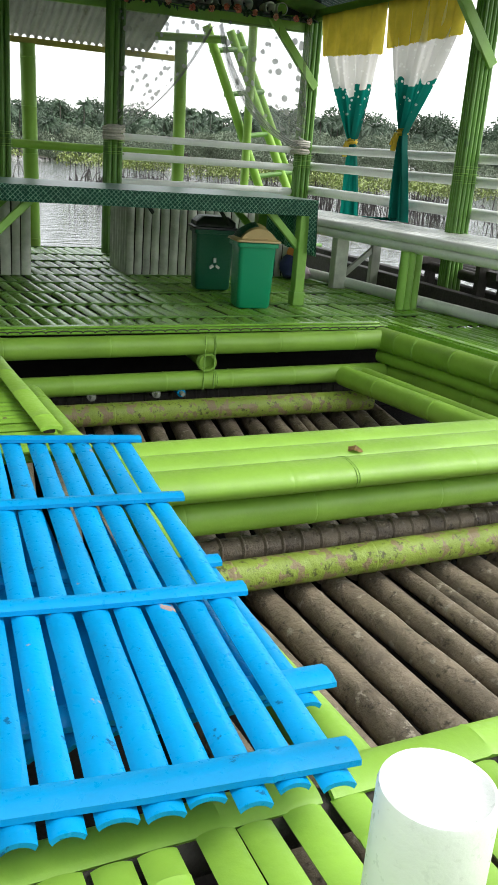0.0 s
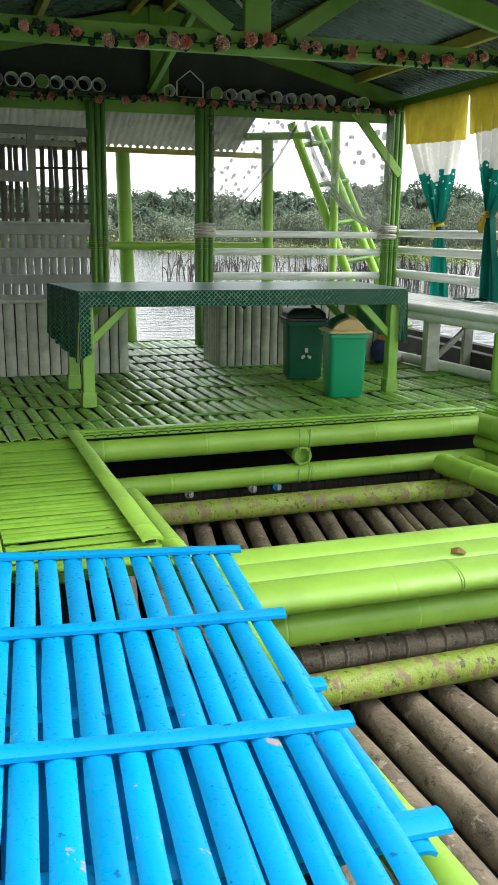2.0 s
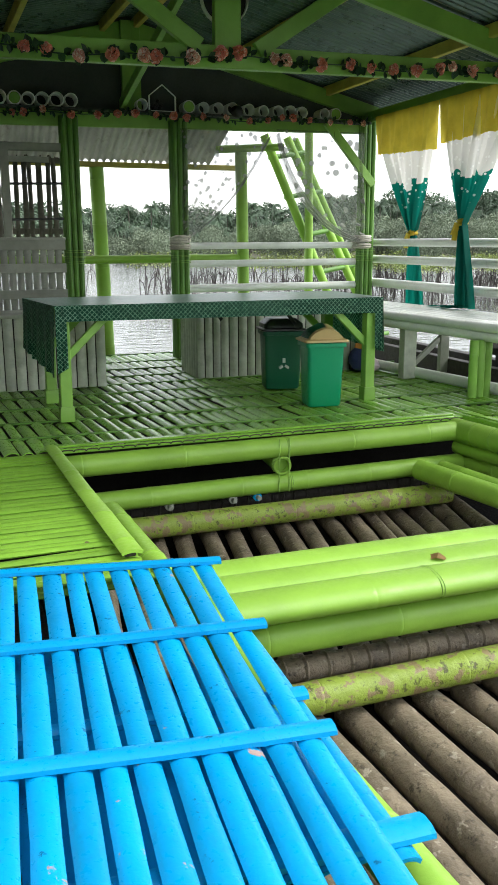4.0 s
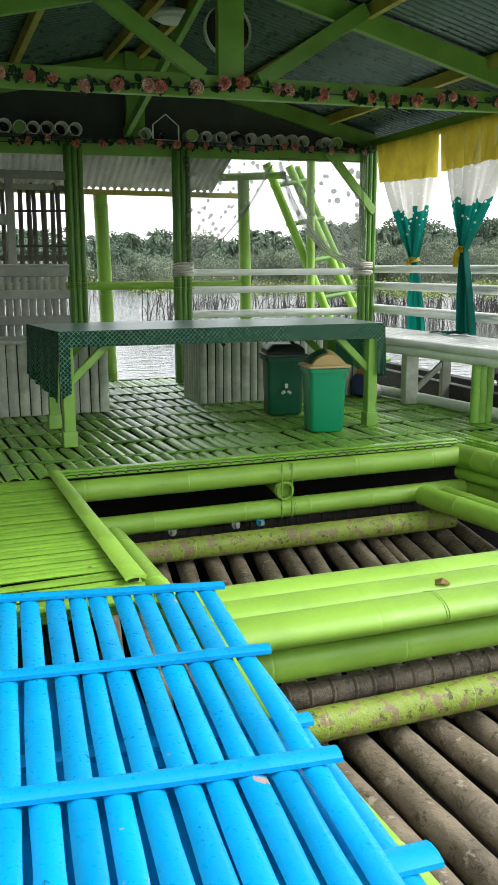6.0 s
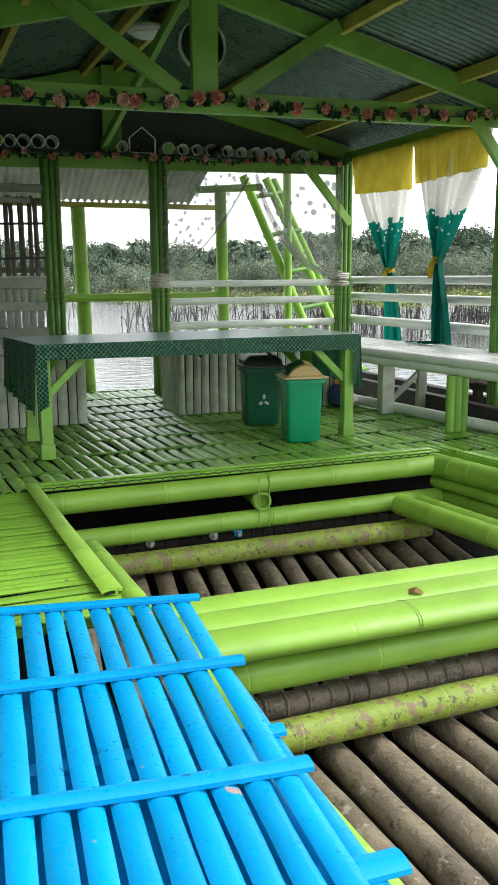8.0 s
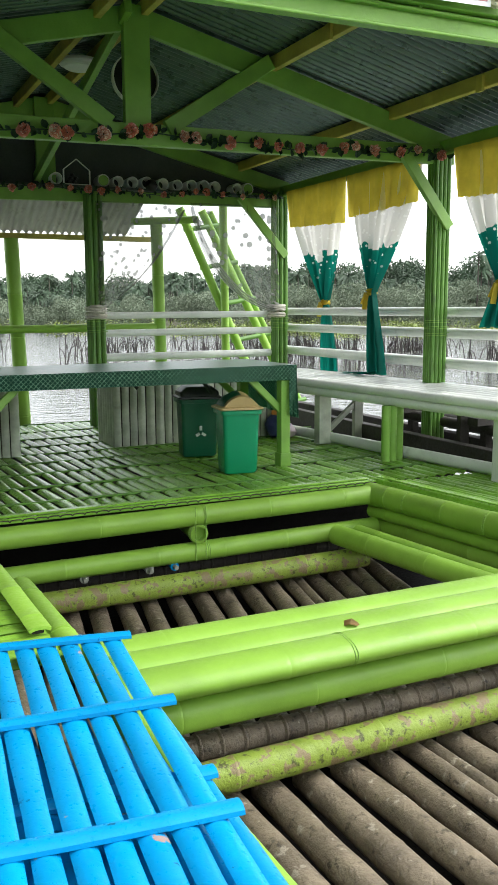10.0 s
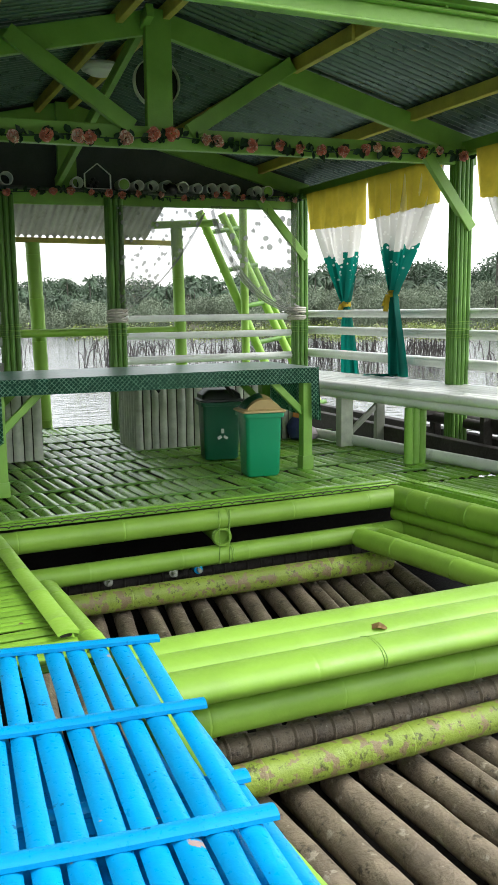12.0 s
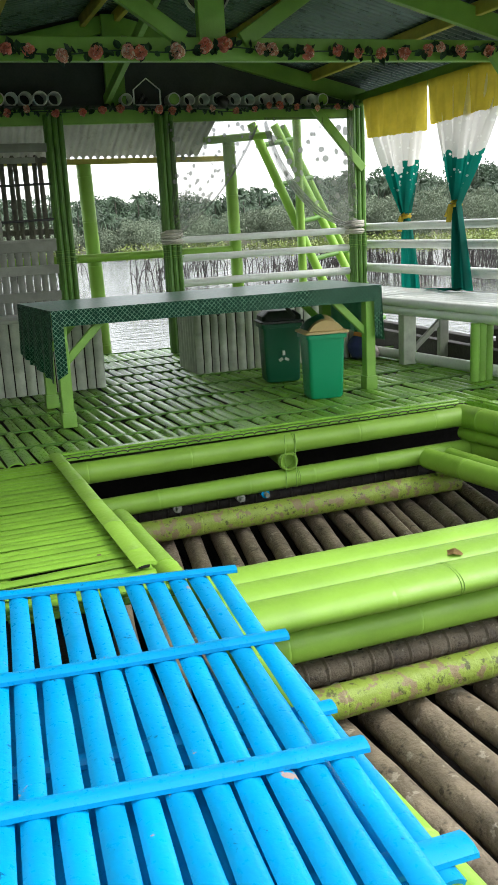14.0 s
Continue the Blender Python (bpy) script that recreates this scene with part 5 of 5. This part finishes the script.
for _k, (_mt, _z, _r) in enumerate(((surface("navy_cloth", (0.02, 0.03, 0.10), 0.8), 0.10, 0.12), (surface("orange_cloth", (0.55, 0.22, 0.05), 0.8), 0.22, 0.085), (surface("pink_cloth", (0.55, 0.45, 0.48), 0.8), 0.04, 0.10))):
    _bm = bmesh.new()
    bmesh.ops.create_icosphere(_bm, subdivisions=3, radius=_r, matrix=pose(3.66 + 0.03 * _k, 6.92, _z))
    for _v in _bm.verts:
        _v.co += 0.03 * noise.noise_vector(_v.co * 14)
        _v.co.z = max(_v.co.z, 0.005)
    part("fold", _bm, _mt, BAG)


# ---- far shore ----
def spread(seed, count, r0, r1, a0, a1):
    rng = random.Random(seed)
    for _ in range(count):
        a, r = radians(rng.uniform(a0, a1)), rng.uniform(r0, r1)
        yield rng, r * math.sin(a), r * math.cos(a), math.degrees(a)


def ridge_gain(deg):
    return 1.0 + 0.5 * min(1, max(0, (deg - 18) / 22)) + 0.10 * noise.noise(Vector((deg * 0.35, 2.0, 0)))


def palm(seed):
    rng = random.Random(seed)
    t = thing("palm_tree", (0, 0, 0), "distant palm with drooping grey green fronds", "palm tree", "far palms")
    high = 3.4
    part("trunk", tube((0, 0, -4.5), (0.15, 0.1, high), 0.14, 0.09, seg=6, bow=0.1, seed=seed), TRUNK, t)
    bm = bmesh.new()
    for k in range(24):
        a, rise, long = rng.uniform(0, 6.28), rng.uniform(-0.3, 1.3), rng.uniform(1.7, 2.5)
        d = Vector((math.cos(a), math.sin(a), 0))
        s = Vector((-math.sin(a), math.cos(a), 0))
        prev = None
        for j in range(8):
            f = j / 7
            p = Vector((0.15, 0.1, high)) + d * long * (f - 0.15 * f * f) * math.cos(rise * 0.6) + Vector((0, 0, long * (math.sin(rise) * f - 0.75 * f * f)))
            if prev is not None:
                w = 0.34 * math.sin(math.pi * min(1, f * 0.9 + 0.1)) + 0.04
                for q in (1, -1):
                    bm.faces.new([bm.verts.new(v) for v in (prev, prev.lerp(p, 0.55), p + s * q * w + Vector((0, 0, -w * 0.9)))])
                    bm.faces.new([bm.verts.new(v) for v in (prev.lerp(p, 0.5), p, p.lerp(prev, -0.45) + s * q * w * 0.9 + Vector((0, 0, -w * 0.9)))])
            prev = p
    part("crown", bm, PALM, t, smooth=False)
    return t


_palms = [palm(500 + k) for k in range(5)]
_k = 0
for _rng, _x, _y, _deg in spread(21, 300, 88, 112, -12, 56):
    _g = min(1.1, ridge_gain(_deg)) * _rng.uniform(0.45, 0.78)
    _m = Matrix.Translation((_x, _y, _rng.uniform(-0.5, 2.5) * ridge_gain(_deg))) @ pose(0, 0, 0, 0, 0, _rng.uniform(0, 360))
    if _k < 5:
        _palms[_k].matrix_basis = _m @ Matrix.Scale(_g, 4)
    else:
        _c = copy_thing(_palms[_k % 5], _m)
        _c.scale = (_g, _g, _g)
    _k += 1


def foliage(name, clumps, leaf, per, seed, material, label, category):
    """Many small leaf faces in loose clumps: (x, y, z, radius, height)."""
    rng = np.random.default_rng(seed)
    verts = []
    for x, y, z, r, h in clumps:
        d = rng.normal(size=(per, 3))
        d /= np.linalg.norm(d, axis=1)[:, None]
        d *= rng.uniform(0.55, 1.0, (per, 1))
        c = d * (r, r, h) + (x, y, z)
        u, w = rng.normal(size=(2, per, 3))
        u /= np.linalg.norm(u, axis=1)[:, None]
        w -= (w * u).sum(1)[:, None] * u
        w /= np.linalg.norm(w, axis=1)[:, None]
        s = leaf * rng.uniform(0.5, 1.2, (per, 1))
        verts.append(np.stack([c + u * s, c + w * s * 0.5, c - u * s, c - w * s * 0.5], 1).reshape(-1, 3))
    v = np.concatenate(verts)
    me = bpy.data.meshes.new(name)
    me.from_pydata(v.tolist(), [], np.arange(len(v)).reshape(-1, 4).tolist())
    me.materials.append(material)
    return tagged(new(name, me), label, category, kind="stuff")


_rng = random.Random(5)
foliage("far_woods", [(x, y, 2.9 * ridge_gain(d) + r.uniform(-1.8, 1.3), r.uniform(1.5, 2.8), r.uniform(1.4, 2.4)) for r, x, y, d in spread(31, 300, 106, 124, -12, 56)], 0.22, 800, 1, PALM, "dense dark green woods along the far shore", "woods")
foliage("shore_bushes", [(x, y, r.uniform(0, 1.2 + 1.7 * min(1, max(0, (d - 16) / 14))), r.uniform(0.9, 1.9), r.uniform(0.8, 1.4)) for r, x, y, d in spread(32, 300, 80, 91, -12, 56)], 0.11, 900, 2, BUSH, "pale grey green bushes along the far shore", "bushes")
_bm = bmesh.new()
_in, _out = [], []
for _k in range(35):
    _a = radians(-16 + 76 * _k / 34)
    _in.append(_bm.verts.new((84 * math.sin(_a), 84 * math.cos(_a), -0.68)))
    _out.append(_bm.verts.new((150 * math.sin(_a), 150 * math.cos(_a), 0.4)))
for _k in range(34):
    _bm.faces.new((_in[_k], _in[_k + 1], _out[_k + 1], _out[_k]))
solo("ground_shore", _bm, EARTH, "muddy ground of the far shore", "ground", kind="structure")


def mangrove(seed):
    rng = random.Random(seed)
    t = thing("mangrove_shrub", (0, 0, 0), "low mangrove shrub on arching stilt roots in water", "mangrove", "mangrove shrubs")
    bm = bmesh.new()
    for k in range(9):
        x, y = rng.uniform(-0.9, 0.9), rng.uniform(-0.5, 0.5)
        top = rng.uniform(0.35, 0.75)
        add_tube(bm, (x, y, top * 0.4), (x + rng.uniform(-0.1, 0.1), y, 1.05), 0.013, 0.008, seg=4)
        for j in range(2):
            a = rng.uniform(0, 6.28)
            reach = rng.uniform(0.15, 0.42)
            pts = [Vector((x + math.cos(a) * reach * f ** 0.6, y + math.sin(a) * reach * f ** 0.6, top * (1 - f ** 1.8) - 0.12 * f)) for f in (0, 0.3, 0.6, 1)]
            for p, q in zip(pts, pts[1:]):
                add_tube(bm, p, q, 0.012, seg=4)
    tagged(part("root_tangle", bm, ROOT, t, smooth=False), kind="stuff")
    bm = bmesh.new()
    for k in range(700):
        c = Vector((rng.uniform(-1.1, 1.1), rng.uniform(-0.6, 0.6), 0.98 + rng.uniform(-0.16, 0.36) * (0.6 + 0.4 * math.sin(k))))
        d = Vector((rng.gauss(0, 1), rng.gauss(0, 1), rng.gauss(0, 0.6))).normalized()
        s = d.cross(Vector((0.1, 0.2, 1))).normalized()
        w = rng.uniform(0.035, 0.07)
        bm.faces.new([bm.verts.new(v) for v in (c - d * w, c + s * w * 0.45, c + d * w, c - s * w * 0.45)])
    part("crown", bm, MANGROVE, t, smooth=False)
    return t


_man = [mangrove(600 + k) for k in range(4)]
_k = 0
for _rng, _x, _y, _deg in spread(41, 50, 27.5, 36, -8, 52):
    _m = Matrix.Translation((_x, _y, WATER_Z + 0.10)) @ pose(0, 0, 0, 0, 0, -_deg + _rng.uniform(-25, 25))
    _g = _rng.uniform(0.85, 1.15)
    if _k < 4:
        _man[_k].matrix_basis = _m @ Matrix.Scale(_g, 4)
    else:
        _c = copy_thing(_man[_k % 4], _m)
        _c.scale = (_g, _g, _g)
    _k += 1

# ---- pieces of the walkway and the floor ----
_wk = [slat_mesh("slat", 0.56, w, 0.009, WALK_SHADED, arcs=5, seed=800 + k, thick=0.006, wavy=0.10) for k, w in enumerate((0.052, 0.055, 0.050, 0.053))]
_rng = random.Random(17)
for _k in range(37):
    _y = 4.80 - _k * 0.0555
    piece("slat", _wk[_k % 4], WALK, pose(0.64 + 0.05 * (4.8 - _y) / 1.8, _y, -0.008 + _rng.uniform(-0.006, 0.004), 0, 0, 90 + _rng.uniform(-0.8, 0.8) + (3.4 if _k == 29 else 0)))

# added dark slab, puts the shade behind the floor gaps into colour
part("sub_floor", box((-0.7, 4.92, -0.18), (4.28, 8.86, -0.10), 0), OLDWOOD_SHADE, FLOOR)
_count = 0
_rest = []
for _r, (_y0, _y1) in enumerate(zip(ROWS, ROWS[1:])):
    _long = _y1 - _y0 - 0.024
    _row = [slat_mesh("slat", _long, w, 0.016, LIME_DECK, thick=0.006, arcs=5, seed=900 + _r * 9 + k) for k, w in enumerate((0.078, 0.070, 0.085, 0.064, 0.080))]
    _u, _k = FLOOR_X[0] - 0.2 * _r * 0.02, 0
    while _u < FLOOR_X[1] - 0.05:
        _w = (0.078, 0.070, 0.085, 0.064, 0.080)[_k % 5]
        if _count < 300:
            _m = pose(_u + _w / 2, _y0, -0.002 + _rng.uniform(-0.006, 0.005), _rng.uniform(-0.7, 0.7), _rng.uniform(-4, 4), 3.4 + _rng.uniform(-1.2, 1.2))
            piece("slat", _row[_k % 5], FLOOR, _m)
            _count += 1
        else:
            _rest.append((_row[_k % 5], pose(_u + _w / 2, _y0, -0.002 + _rng.uniform(-0.006, 0.005), 0, _rng.uniform(-4, 4), 3.4 + _rng.uniform(-1.2, 1.2))))
        _u += _w + _rng.uniform(0.006, 0.020)
        _k += 1
    part("batten", bar((FLOOR_X[0], _y1 - 0.006, -0.006), (FLOOR_X[1], _y1 - 0.006 + 0.012 * math.sin(_r), -0.004), 0.022, 0.014), LIME_SHADED, FLOOR)
part("edge_batten", bar((0.62, 4.868, 0.012), (3.27, 4.868, 0.014), 0.050, 0.014), LIME_DECK, FLOOR)
part("edge_lath", bar((0.62, 4.838, -0.012), (3.27, 4.838, -0.010), 0.016, 0.030), LIME_DECK, FLOOR)
_bm = bmesh.new()
for _k in range(37):
    _x = 0.66 + 0.0715 * _k
    _hump = [(_x, -0.018), (_x + 0.008, -0.008), (_x + 0.036, -0.006), (_x + 0.064, -0.008), (_x + 0.0715, -0.018)]
    for _a, _b in zip(_hump, _hump[1:]):
        add_tube(_bm, (_a[0], 4.829, _a[1]), (_b[0], 4.829, _b[1]), 0.0038, seg=5)
part("edge_lashing", _bm, OLDWOOD_SHADE, FLOOR, "dark twine looped along the floor edge")
part("edge_lath", bar((3.352, 4.85, -0.012), (3.742, 2.2, -0.012), 0.016, 0.034), LIME_DECK, FLOOR)
part("edge_batten", bar((3.375, 4.87, 0.016), (3.765, 2.2, 0.016), 0.045, 0.010), LIME_DECK, FLOOR)
# side floor east of the pool, long slats
_row = [slat_mesh("slat", 2.6, w, 0.012, LIME_DECK, thick=0.006, node=0.5, arcs=5, seed=990 + k) for k, w in enumerate((0.05, 0.06, 0.055))]
for _k in range(17):
    _rest.append((_row[_k % 3], pose(3.755 + _k * 0.058, 2.2, -0.002 + _rng.uniform(-0.005, 0.004), 0, _rng.uniform(-4, 4), 8.3)))
_bm = bmesh.new()
for _me, _m in _rest:
    _n = len(_bm.verts)
    _bm.from_mesh(_me)
    _bm.verts.ensure_lookup_table()
    for _v in _bm.verts[_n:]:
        _v.co = _m @ _v.co
tagged(part("far_slats", _bm, LIME_DECK, FLOOR), kind="stuff")
# same added dark slab as shade below the side floor
part("side_sub_floor", box((3.62, 2.2, -0.14), (4.28, 4.918, -0.055), 0), OLDWOOD_SHADE, FLOOR)
